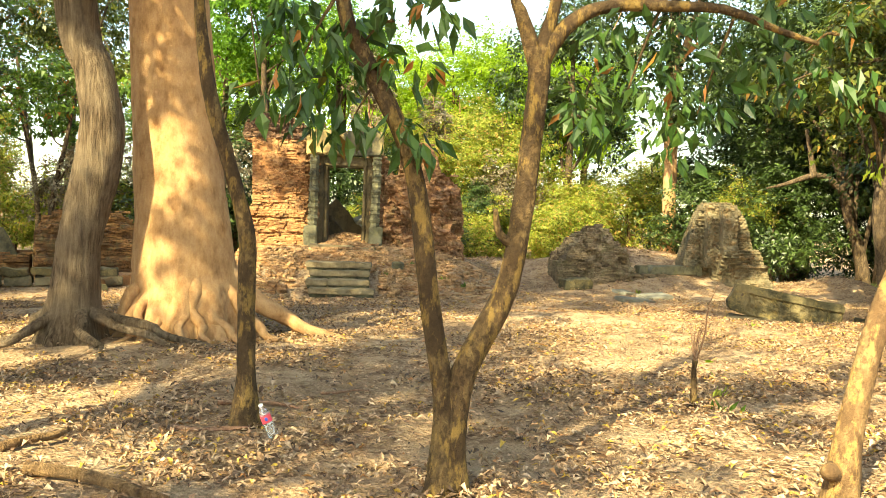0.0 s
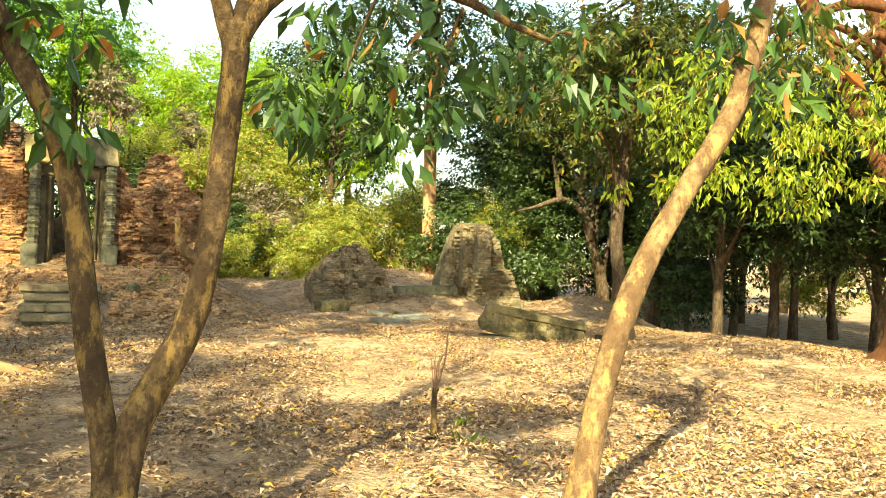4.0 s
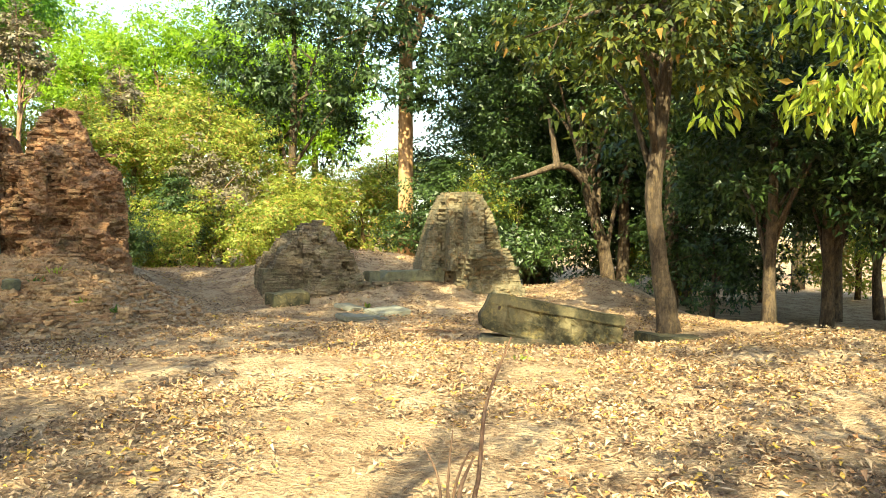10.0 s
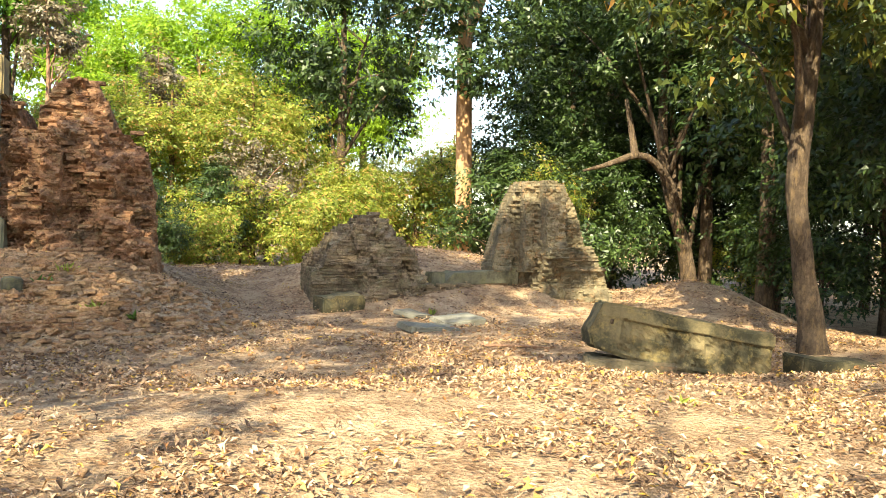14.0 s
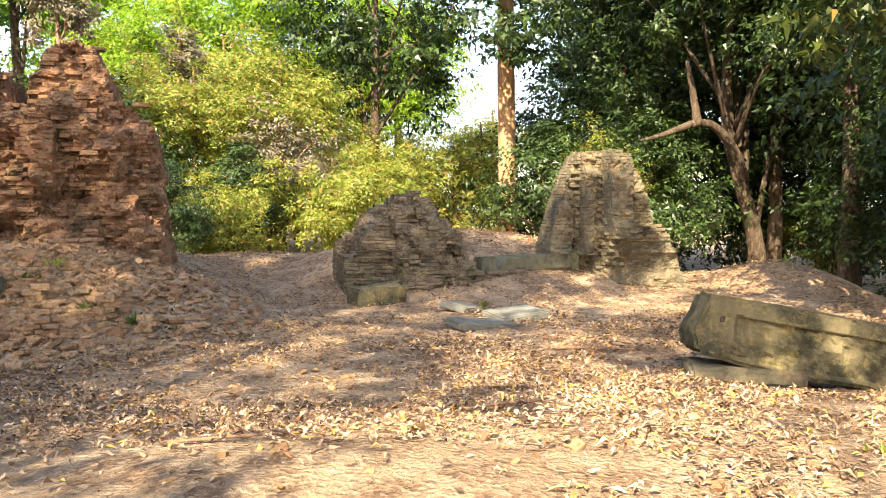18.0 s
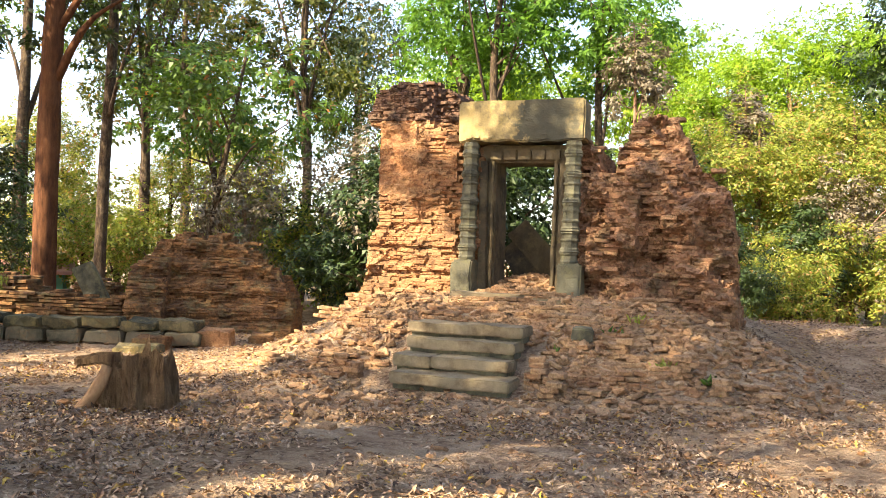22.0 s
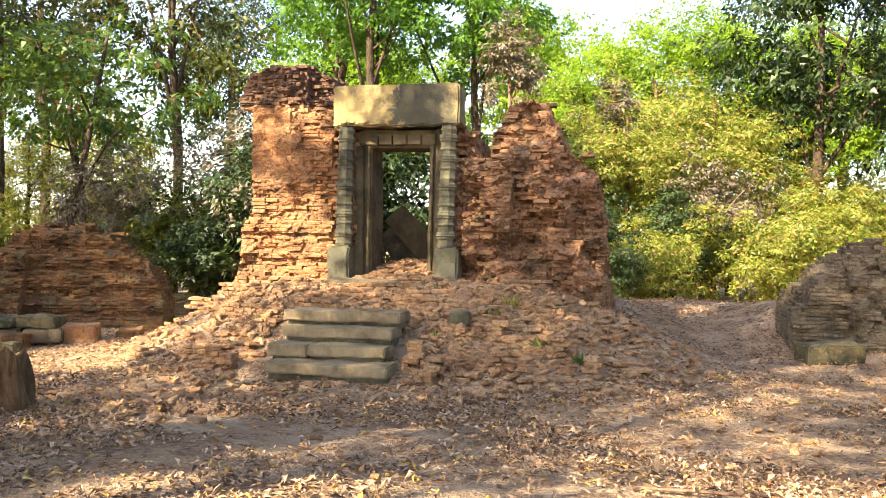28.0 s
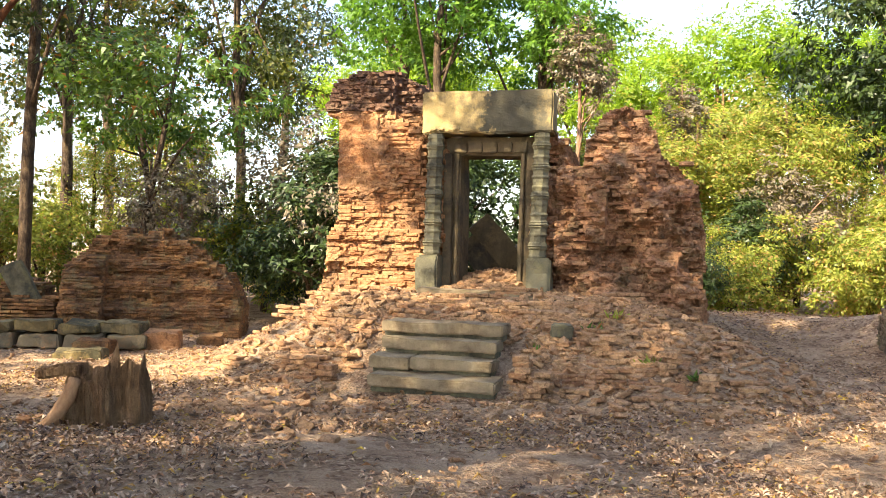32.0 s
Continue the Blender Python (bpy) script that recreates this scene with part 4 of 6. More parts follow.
def slim_tree():
    x, y = 0.14, -15.2
    z = gz(x, y)
    root = thing("slender_tree", (x, y, z), "slender leaning sapling tree with mottled brown bark", "tree")
    line = [(0.10, -15.12, z - 0.05), (0.085, -15.05, z + 0.4), (0.06, -14.95, z + 0.9), (0.04, -14.9, z + 1.4), (-0.08, -14.88, z + 1.85), (-0.23, -14.88, z + 2.35), (-0.33, -14.85, z + 2.9), (-0.38, -14.8, z + 3.6), (-0.40, -14.7, z + 4.6)]
    part("trunk", limb_mesh("trunk", line, [0.105, 0.07, 0.062, 0.062, 0.058, 0.052, 0.046, 0.038, 0.02], rings=48, seg=14, seed=5, rough=0.05, flare=buttress(0.2, 0.35, 4, 0.05)), M_BARK_SLIM, root)
    rng = np.random.default_rng(3)
    cs = crown_centers(rng, 26, (x - 0.6, y + 0.8, z + 5.0), np.array([1.6, 1.6, 1.2]), 0.2)
    clusters_tree(root, cs, 0.4, 26, 0.13, M_LEAF_MID, 17)
    for k in range(5):
        part("limb", limb_mesh("limb", [line[-2], (np.array(line[-1]) + cs[k * 4]) / 2, cs[k * 4]], [0.03, 0.02, 0.006], rings=7, seg=5, seed=k), M_BARK_SLIM, root)


slim_tree()


def fork_tree():
    x, y = 1.48, -16.45
    z = gz(x, y)
    root = thing("forked_tree", (x, y, z), "young forked tree with two slim mottled stems", "tree")
    left = [(1.46, -16.46, z - 0.05), (1.45, -16.45, z + 0.25), (1.44, -16.42, z + 0.55), (1.34, -16.38, z + 1.15), (1.256, -16.36, z + 1.74), (1.14, -16.35, z + 2.09), (0.94, -16.34, z + 2.47), (0.81, -16.33, z + 2.76), (0.74, -16.3, z + 3.4)]
    right = [(1.52, -16.46, z - 0.05), (1.51, -16.45, z + 0.25), (1.56, -16.41, z + 0.68), (1.765, -16.38, z + 1.10), (1.85, -16.36, z + 1.43), (1.90, -16.35, z + 1.85), (1.945, -16.35, z + 2.34), (1.945, -16.35, z + 2.58)]
    part("trunk", limb_mesh("trunk", left, [0.115, 0.075, 0.064, 0.058, 0.056, 0.054, 0.05, 0.046, 0.035], rings=50, seg=14, seed=6, rough=0.04, flare=buttress(0.5, 0.3, 4, 0.05)), M_BARK_SLIM, root)
    part("stem", limb_mesh("stem", right, [0.10, 0.07, 0.078, 0.07, 0.066, 0.062, 0.066, 0.07], rings=50, seg=14, seed=7, rough=0.04), M_BARK_SLIM, root)
    top = np.array(right[-1])
    arms = [[top - [0, 0, 0.12], top + (-0.10, 0.02, 0.18), top + (-0.16, 0.05, 0.35), top + (-0.25, 0.1, 0.9)], [top - [0, 0, 0.1], top + (0.08, 0.0, 0.25), top + (0.2, 0.0, 0.8)],
            [top - [0, 0, 0.10], top + (0.10, 0.0, 0.08), top + (0.26, 0.0, 0.22), top + (0.44, 0.0, 0.27), top + (0.76, -0.06, 0.27), top + (1.08, -0.08, 0.26), top + (1.36, -0.1, 0.16), top + (1.62, -0.12, 0.08)]]
    for k, a in enumerate(arms):
        part("limb", limb_mesh("limb", a, [0.055, 0.042, 0.03, 0.014], rings=18, seg=8, seed=k), M_BARK_SLIM, root)
    # dead stub on the right stem
    part("stub", limb_mesh("stub", [(1.84, -16.37, z + 1.42), (1.74, -16.40, z + 1.50), (1.71, -16.42, z + 1.64)], [0.035, 0.025, 0.014], rings=8, seg=6), M_BARK_SLIM, root)
    hang = [(0.46, 2.52), (0.66, 2.39), (0.85, 2.53), (1.10, 2.67), (1.33, 2.64), (0.40, 2.16), (0.60, 2.10), (0.98, 2.37), (1.18, 2.31), (0.67, 1.93), (0.86, 1.98), (1.12, 1.94), (1.26, 1.86), (0.54, 2.65), (0.79, 2.24)]
    clusters_tree(root, [(a, -16.35 + 0.06 * math.sin(9 * a), b + 0.06) for a, b in hang], 0.17, 20, 0.145, M_LEAF_NEAR, 23, 1.1, "crown")
    hang = [(2.25, 2.20), (2.39, 2.01), (2.55, 2.31), (2.73, 1.98), (2.82, 2.22), (2.96, 2.11), (3.07, 2.20), (2.31, 2.51), (2.51, 2.61), (2.78, 2.49), (2.73, 1.84), (2.19, 2.02)]
    clusters_tree(root, [(a, -16.34 + 0.08 * math.sin(9 * a), b + 0.06) for a, b in hang], 0.20, 18, 0.135, M_LEAF_NEAR, 24, 1.1, "hanging_leaves")
    over = [(3.42, 2.73), (3.67, 2.57), (3.90, 2.68), (3.84, 2.40), (3.57, 2.36), (3.29, 2.46), (4.05, 2.31), (3.15, 2.72)]
    clusters_tree(root, [(a, -16.2 + 0.1 * math.sin(9 * a), b + 0.05) for a, b in over], 0.20, 16, 0.14, M_LEAF_NEAR, 25, 1.0, "upper_leaves")
    for k, (a, b, c) in enumerate(((0.95, 2.45, 2.62), (0.60, 2.30, 2.72), (2.5, 2.2, 2.75), (2.95, 2.15, 2.72), (3.6, 2.55, 2.66), (0.9, 2.0, 2.3))):
        part("twig", limb_mesh("twig", [(a + 0.15, -16.35, c), (a + 0.06, -16.36, (b + c) / 2 + 0.05), (a - 0.05, -16.36, b)], [0.012, 0.008, 0.004], rings=8, seg=5, seed=k), M_BARK_SLIM, root)
    rng = np.random.default_rng(31)
    cs = crown_centers(rng, 12, (x - 0.4, y - 0.6, z + 5.4), np.array([3.0, 2.6, 1.2]), 0.3)
    for k in range(4):
        part("limb", limb_mesh("limb", [arms[k % 2][-1], (arms[k % 2][-1] + cs[k * 3]) / 2 + np.array([0, 0, 0.2]), cs[k * 3]], [0.035, 0.028, 0.01], rings=9, seg=6, seed=k), M_BARK_SLIM, root)
    clusters_tree(root, cs, 0.36, 26, 0.14, M_LEAF_NEAR, 26, 0.7, "top_leaves")


fork_tree()


def lean_tree():
    x, y = 3.61, -16.82
    z = gz(x, y)
    root = thing("leaning_tree", (x, y, z), "leaning tree with patchy pale tan bark", "tree")
    line = [(x - 0.02, y - 0.02, z - 0.08), (x - 0.02, y - 0.08, z + 0.2), (x + 0.02, y - 0.06, z + 0.5), (x + 0.18, y + 0.02, z + 1.0), (x + 0.42, y + 0.13, z + 1.45), (x + 0.74, y + 0.20, z + 1.92), (x + 1.14, y + 0.29, z + 2.5), (x + 1.5, y + 0.42, z + 3.6), (x + 1.7, y + 0.5, z + 4.8)]
    part("trunk", limb_mesh("trunk", line, [0.125, 0.088, 0.072, 0.065, 0.063, 0.062, 0.060, 0.055, 0.035], rings=54, seg=18, seed=8, rough=0.035, flare=buttress(1.5, 0.25, 5, 0.05)), M_BARK_PATCH, root)
    part("knot", limb_mesh("knot", [(x - 0.09, y - 0.10, z + 0.27), (x - 0.15, y - 0.17, z + 0.29), (x - 0.17, y - 0.20, z + 0.29)], [0.06, 0.045, 0.02], rings=6, seg=8), M_BARK_PATCH, root)
    rng = np.random.default_rng(41)
    hang = [(x + 1.2 + 0.4 * a, y + 0.35 + 0.3 * b, z + 2.8 + 0.35 * c) for a, b, c in rng.uniform(-1, 1, (9, 3))]
    clusters_tree(root, hang, 0.22, 12, 0.15, M_LEAF_NEAR, 42, 1.1)
    cs = crown_centers(rng, 46, (x + 1.5, y + 0.4, z + 5.4), np.array([2.6, 2.4, 1.1]), 0.25)
    clusters_tree(root, cs, 0.34, 24, 0.14, M_LEAF_NEAR, 43, 0.7, "upper_leaves")
    for k in range(6):
        part("limb", limb_mesh("limb", [line[-2], (np.array(line[-1]) + cs[k * 7]) / 2, cs[k * 7]], [0.028, 0.018, 0.006], rings=7, seg=6, seed=k), M_BARK_PATCH, root)


lean_tree()


def red_tree():
    x, y = 13.0, -10.9
    z = gz(x, y)
    root = tree("red_barked_tree", "massive red-brown tree trunk with flared roots", [(x, y, z - 0.1), (x, y, z + 0.6), (x + 0.05, y, z + 2.5), (x - 0.05, y, z + 6.0), (x + 0.3, y, z + 12)], [0.80, 0.54, 0.48, 0.44, 0.28], M_BARK_RED, M_LEAF_MID,
                (x, y, z + 11.5), (6.5, 6.5, 4.5), 150, 1.0, 70, 0.17, 51, 9, flare=buttress(0.1, 0.4, 7, 0.05), rings=48, seg=32, rough=0.03, start=0.35)
    rng = np.random.default_rng(52)
    cs = [(8.9 + 1.4 * a, -12.0 - 0.65 * a + 0.6 * b, 2.95 + 0.85 * c + 0.2 * a * a) for a, b, c in rng.uniform(-1, 1, (85, 3))]
    at, way = sprays(rng, np.array(cs), np.full(len(cs), 0.27), 30, 1.2)
    part("hanging_leaves", leaves_mesh("hanging_leaves", at, way, 0.13 * (0.7 + 0.6 * rng.random(len(at))), 0.36, True, rng), M_LEAF_SUN, root, "sunlit lime-green hanging leaves")
    cs = [(10.2 + 1.6 * a, -11.8 + 1.2 * b, 4.1 + 0.8 * c) for a, b, c in rng.uniform(-1, 1, (40, 3))]
    at, way = sprays(rng, np.array(cs), np.full(len(cs), 0.35), 30, 1.0)
    part("upper_leaves", leaves_mesh("upper_leaves", at, way, 0.15 * (0.7 + 0.6 * rng.random(len(at))), 0.36, True, rng), M_LEAF_GOLD, root)
    for k in range(5):
        a = np.array([x - 0.3, y, z + 3.4 + 0.5 * k])
        b = np.array(cs[k * 6])
        part("limb", limb_mesh("limb", [a, (a + b) / 2 + [0, 0, 0.5], b, b + [-1.4, -0.2, -0.9]], [0.12, 0.07, 0.03, 0.008], rings=14, seg=7, seed=k), M_BARK_RED, root)


red_tree()


def block_tree():
    x, y = 11.3, -4.9
    z = gz(x, y)
    tree("grey_trunk_tree", "tree with grey-brown trunk and drooping gold-green leaves beside the fallen lintel", [(x + 0.18, y, z - 0.1), (x + 0.12, y, z + 0.4), (x - 0.04, y, z + 1.2), (x - 0.18, y, z + 2.4), (x + 0.0, y, z + 4.2), (x + 0.2, y, z + 8.0)],
         [0.22, 0.165, 0.14, 0.13, 0.12, 0.07], M_BARK_DARK, M_LEAF_GOLD, (x - 0.1, y - 0.1, z + 5.4), (2.7, 2.7, 2.9), 110, 0.6, 85, 0.15, 71, 8, droop=1.0, low=-0.85, flare=buttress(0.3, 0.5, 5, 0.04), rings=44, seg=20, start=0.62)


block_tree()


def behind_tree():
    x, y = 18.6, 8.0
    z = gz(x, y)
    tree("crooked_tree", "crooked dark tree with a long bare side limb", [(x + 0.1, y, z - 0.1), (x, y, z + 0.8), (x - 0.25, y, z + 2.0), (x - 0.75, y, z + 3.4), (x - 1.1, y, z + 5.2), (x - 1.0, y, z + 9.5)], [0.34, 0.24, 0.21, 0.19, 0.15, 0.07], M_BARK_DARK, M_LEAF_DARK,
         (x - 1.4, y - 0.5, z + 8.6), (5.2, 3.8, 3.9), 150, 0.9, 90, 0.18, 73, 9, low=-0.75, rings=30, seg=14, start=0.5,
         extra=[([(x - 0.55, y, z + 2.9), (x - 1.0, y - 0.3, z + 3.8), (x - 1.8, y - 0.5, z + 4.5), (x - 2.5, y - 0.6, z + 4.55), (x - 3.4, y - 0.7, z + 4.25), (x - 4.2, y - 0.8, z + 4.05)], [0.17, 0.14, 0.12, 0.11, 0.07, 0.03]),
                ([(x - 2.4, y - 0.6, z + 4.5), (x - 2.5, y - 0.6, z + 5.1), (x - 2.75, y - 0.6, z + 6.2)], [0.14, 0.10, 0.06]),
                ([(x - 0.1, y, z + 1.7), (x + 0.15, y, z + 3.0), (x + 0.5, y, z + 4.4), (x + 1.6, y, z + 6.0)], [0.10, 0.08, 0.06, 0.03])])


behind_tree()


def pale_tree():
    x, y = 12.95, 13.0
    z = gz(x, y)
    root = tree("pale_trunk_tree", "tall straight tree with sunlit pale orange trunk", [(x, y, z - 0.1), (x, y, z + 1), (x - 0.05, y, z + 4), (x - 0.1, y, z + 8.3), (x - 0.1, y, z + 11), (x - 0.3, y, z + 15)], [0.40, 0.32, 0.27, 0.25, 0.21, 0.11], M_BARK_PALE, M_LEAF_DARK,
         (x - 0.7, y - 0.4, z + 11.2), (5.4, 5.2, 6.4), 105, 1.0, 95, 0.21, 77, 10, low=-0.95, rings=36, seg=16, start=0.62, hollow=0.25,
         extra=[([(x - 0.1, y, z + 8.0), (x + 0.5, y, z + 9.5), (x + 1.2, y, z + 12)], [0.24, 0.18, 0.1])])
    rng = np.random.default_rng(78)
    cs = np.array([(11.3 + 1.1 * a, 10.4 + 1.0 * b, 11.2 + 3.0 * c) for a, b, c in rng.uniform(-1, 1, (26, 3))] + [(12.5 + 1.5 * a, 11.4 + 0.9 * b, 6.9 + 1.6 * c) for a, b, c in rng.uniform(-1, 1, (20, 3))])
    at, way, face = boughs(rng, cs, np.full(len(cs), 0.7), 104, (x, y, z + 10))
    part("low_crown", blades_mesh("low_crown", at, way, face, 0.2 * (0.6 + 0.8 * rng.random(len(at)))), M_LEAF_DARK, root)
    for k in range(6):
        part("limb", limb_mesh("limb", [(x - 0.1, y, z + 8.5 + 0.6 * k), (np.array((x, y, z + 10 + 0.5 * k)) + cs[k * 4]) / 2, cs[k * 4]], [0.10, 0.07, 0.015], rings=8, seg=6, seed=k), M_BARK_DARK, root)


pale_tree()


def tall_tree():
    """An unseen tree added behind the start of the walk; its high crown shades the ground about the gate."""
    x, y = -3.4, -23.6
    z = gz(x, y)
    tree("tall_tree", "unseen very tall tree added so its high crown shades the clearing", [(x, y, z - 0.1), (x + 0.2, y + 0.2, z + 3), (x + 1.0, y + 0.9, z + 9), (x + 2.3, y + 2.2, z + 16)], [0.15, 0.10, 0.06, 0.02], M_BARK_DARK, M_LEAF_MID,
         (x + 2.6, y + 2.4, z + 16.6), (5.0, 3.8, 1.7), 46, 0.8, 70, 0.2, 91, 6, rings=20, seg=12, start=0.7, hollow=0.1)


tall_tree()

# ---- unseen trees added to dapple the clearing with shade ----
def unseen_shade_trees():
    for x, y, targets, seed in ((-6.4, -22.8, ((1.9, -16.4, 3.2, 1.6, 7, 9.0), (5.7, -13.4, 1.5, 1.0, 12, 9.5), (-1.6, -12.0, 1.3, 2.0, 16, 9.0)), 301), (-9.6, -17.5, ((-0.6, -6.0, 3.0, 2.2, 26, 9.0), (-0.5, -2.2, 2.6, 1.6, 6, 9.0)), 302)):
        z = gz(x, y)
        root = tree("canopy_tree", "unseen tall broadleaf tree added to shade the clearing", [(x, y, z - 0.1), (x + 0.1, y, z + 3), (x + 0.3, y + 0.1, z + 7), (x + 0.4, y, z + 12)], [0.22, 0.17, 0.12, 0.04], M_BARK_DARK, M_LEAF_MID, (x - 1.0, y - 1.0, z + 12.5), (3.2, 3.2, 2.0), 40, 0.8, 70, 0.2, seed, 6, rings=18, seg=12, group="canopy trees")
        overhang(root, targets, seed + 5, M_BARK_DARK, M_LEAF_MID, (x + 0.3, y, z + 8.5))


unseen_shade_trees()

# ---- forest round the clearing ----
def forest():
    up = [(0, 0, -0.2), (0.05, 0, 3), (-0.1, 0, 7), (0.1, 0, 11)]
    kinds = {
        "dark": tree("dark_forest_tree", "tall dark green broadleaf forest tree", up, [0.3, 0.22, 0.17, 0.08], M_BARK_DARK, M_LEAF_DARK, (0, 0, 9.0), (3.8, 3.8, 5.0), 105, 1.05, 110, 0.18, 101, 6, group="forest trees", rings=12, seg=8),
        "thin": tree("tall_thin_tree", "tall thin forest tree with sparse green leaves", [(0, 0, -0.2), (0.1, 0, 4), (-0.1, 0, 9), (0.1, 0, 15)], [0.24, 0.18, 0.13, 0.05], M_BARK_DARK, M_LEAF_MID, (0, 0, 11.5), (3.4, 3.4, 5.0), 80, 0.85, 95, 0.165, 102, 8, group="forest trees", rings=12, seg=8, start=0.4),
        "lime": tree("lime_green_tree", "bright lime-green sunlit tree", up, [0.26, 0.2, 0.15, 0.07], M_BARK_SLIM, M_LEAF_LIME, (0, 0, 9.3), (4.0, 4.0, 4.7), 150, 0.95, 110, 0.20, 103, 6, group="forest trees", rings=12, seg=8),
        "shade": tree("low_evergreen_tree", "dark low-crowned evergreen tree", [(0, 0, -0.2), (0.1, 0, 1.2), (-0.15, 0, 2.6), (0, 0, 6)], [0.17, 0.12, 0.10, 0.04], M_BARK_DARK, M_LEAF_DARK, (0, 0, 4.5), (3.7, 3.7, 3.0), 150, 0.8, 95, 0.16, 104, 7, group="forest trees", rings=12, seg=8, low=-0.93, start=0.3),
        "thicket": tree("vine_thicket", "yellow-green vine-covered thicket of small trees", [(0, 0, -0.2), (0.1, 0, 2), (0, 0, 5), (0.1, 0, 7)], [0.16, 0.12, 0.08, 0.03], M_BARK_SLIM, M_LEAF_YELLOW, (0, 0, 3.9), (2.9, 2.9, 4.2), 130, 0.75, 120, 0.14, 105, 5, group="thicket", rings=10, seg=7, low=-1.0),
        "bush": tree("leafy_bush", "dense sunlit green bush", [(0, 0, -0.2), (0.05, 0, 0.6), (0, 0, 1.4)], [0.08, 0.06, 0.02], M_BARK_SLIM, M_LEAF_YELLOW, (0, 0, 1.25), (1.9, 1.9, 1.5), 75, 0.5, 105, 0.10, 106, 5, group="bushes", rings=8, seg=6, low=-1.0, start=0.2),
        "dark_bush": tree("dark_bush", "dense dark green bush", [(0, 0, -0.2), (0.05, 0, 0.7), (0, 0, 1.8)], [0.08, 0.06, 0.02], M_BARK_DARK, M_LEAF_DARK, (0, 0, 1.6), (1.9, 1.9, 1.9), 80, 0.55, 100, 0.11, 107, 5, group="bushes", rings=8, seg=6, low=-1.0, start=0.2),
        "brush": tree("dry_brush", "grey-brown tangle of dry brush", [(0, 0, -0.2), (0.1, 0, 1.2), (0, 0, 2.6)], [0.07, 0.05, 0.02], M_TWIG, M_LEAF_DRY, (0, 0, 2.0), (1.6, 1.6, 2.1), 60, 0.55, 70, 0.11, 108, 8, group="bushes", rings=8, seg=6, low=-1.0, start=0.2),
    }
    kinds["fresh"] = tree("airy_green_tree", "airy fresh green tree with slender grey trunk", [(0, 0, -0.2), (0.15, 0, 3), (-0.1, 0, 6), (0.2, 0, 9.5)], [0.15, 0.12, 0.09, 0.03], M_BARK_DARK, M_LEAF_FRESH, (0, 0, 7.6), (2.7, 2.5, 2.9), 62, 0.72, 88, 0.16, 111, 11, group="forest trees", rings=14, seg=8, start=0.4)
    kinds["olive"] = tree("olive_forest_tree", "tall olive-green forest tree with open crown", [(0, 0, -0.2), (0.15, 0, 4), (-0.15, 0, 8), (0.1, 0, 12.5)], [0.20, 0.16, 0.11, 0.04], M_BARK_DARK, M_LEAF_GOLD, (0, 0, 8.8), (3.3, 3.3, 4.6), 70, 0.85, 96, 0.19, 112, 11, group="forest trees", rings=14, seg=8, start=0.3)
    kinds["hanging"] = tree("low_hanging_dark_tree", "broad dark green tree with low hanging boughs", [(0, 0, -0.2), (0.1, 0, 3), (-0.1, 0, 6.5), (0.1, 0, 11)], [0.22, 0.18, 0.14, 0.05], M_BARK_DARK, M_LEAF_DARK, (0, 0, 7.4), (3.7, 3.7, 5.0), 120, 0.9, 96, 0.20, 113, 9, group="forest trees", rings=12, seg=8, start=0.3)
    kinds["dry"] = tree("dry_topped_tree", "half-dead tree with dry tan top leaves", [(0, 0, -0.2), (0.05, 0, 2.5), (0, 0, 5), (0.1, 0, 7.4)], [0.10, 0.08, 0.05, 0.015], M_TWIG, M_LEAF_DRY, (0, 0, 6.0), (0.95, 0.95, 1.6), 30, 0.42, 78, 0.12, 114, 9, group="forest trees", rings=12, seg=7, start=0.5)
    rng = random.Random(7)
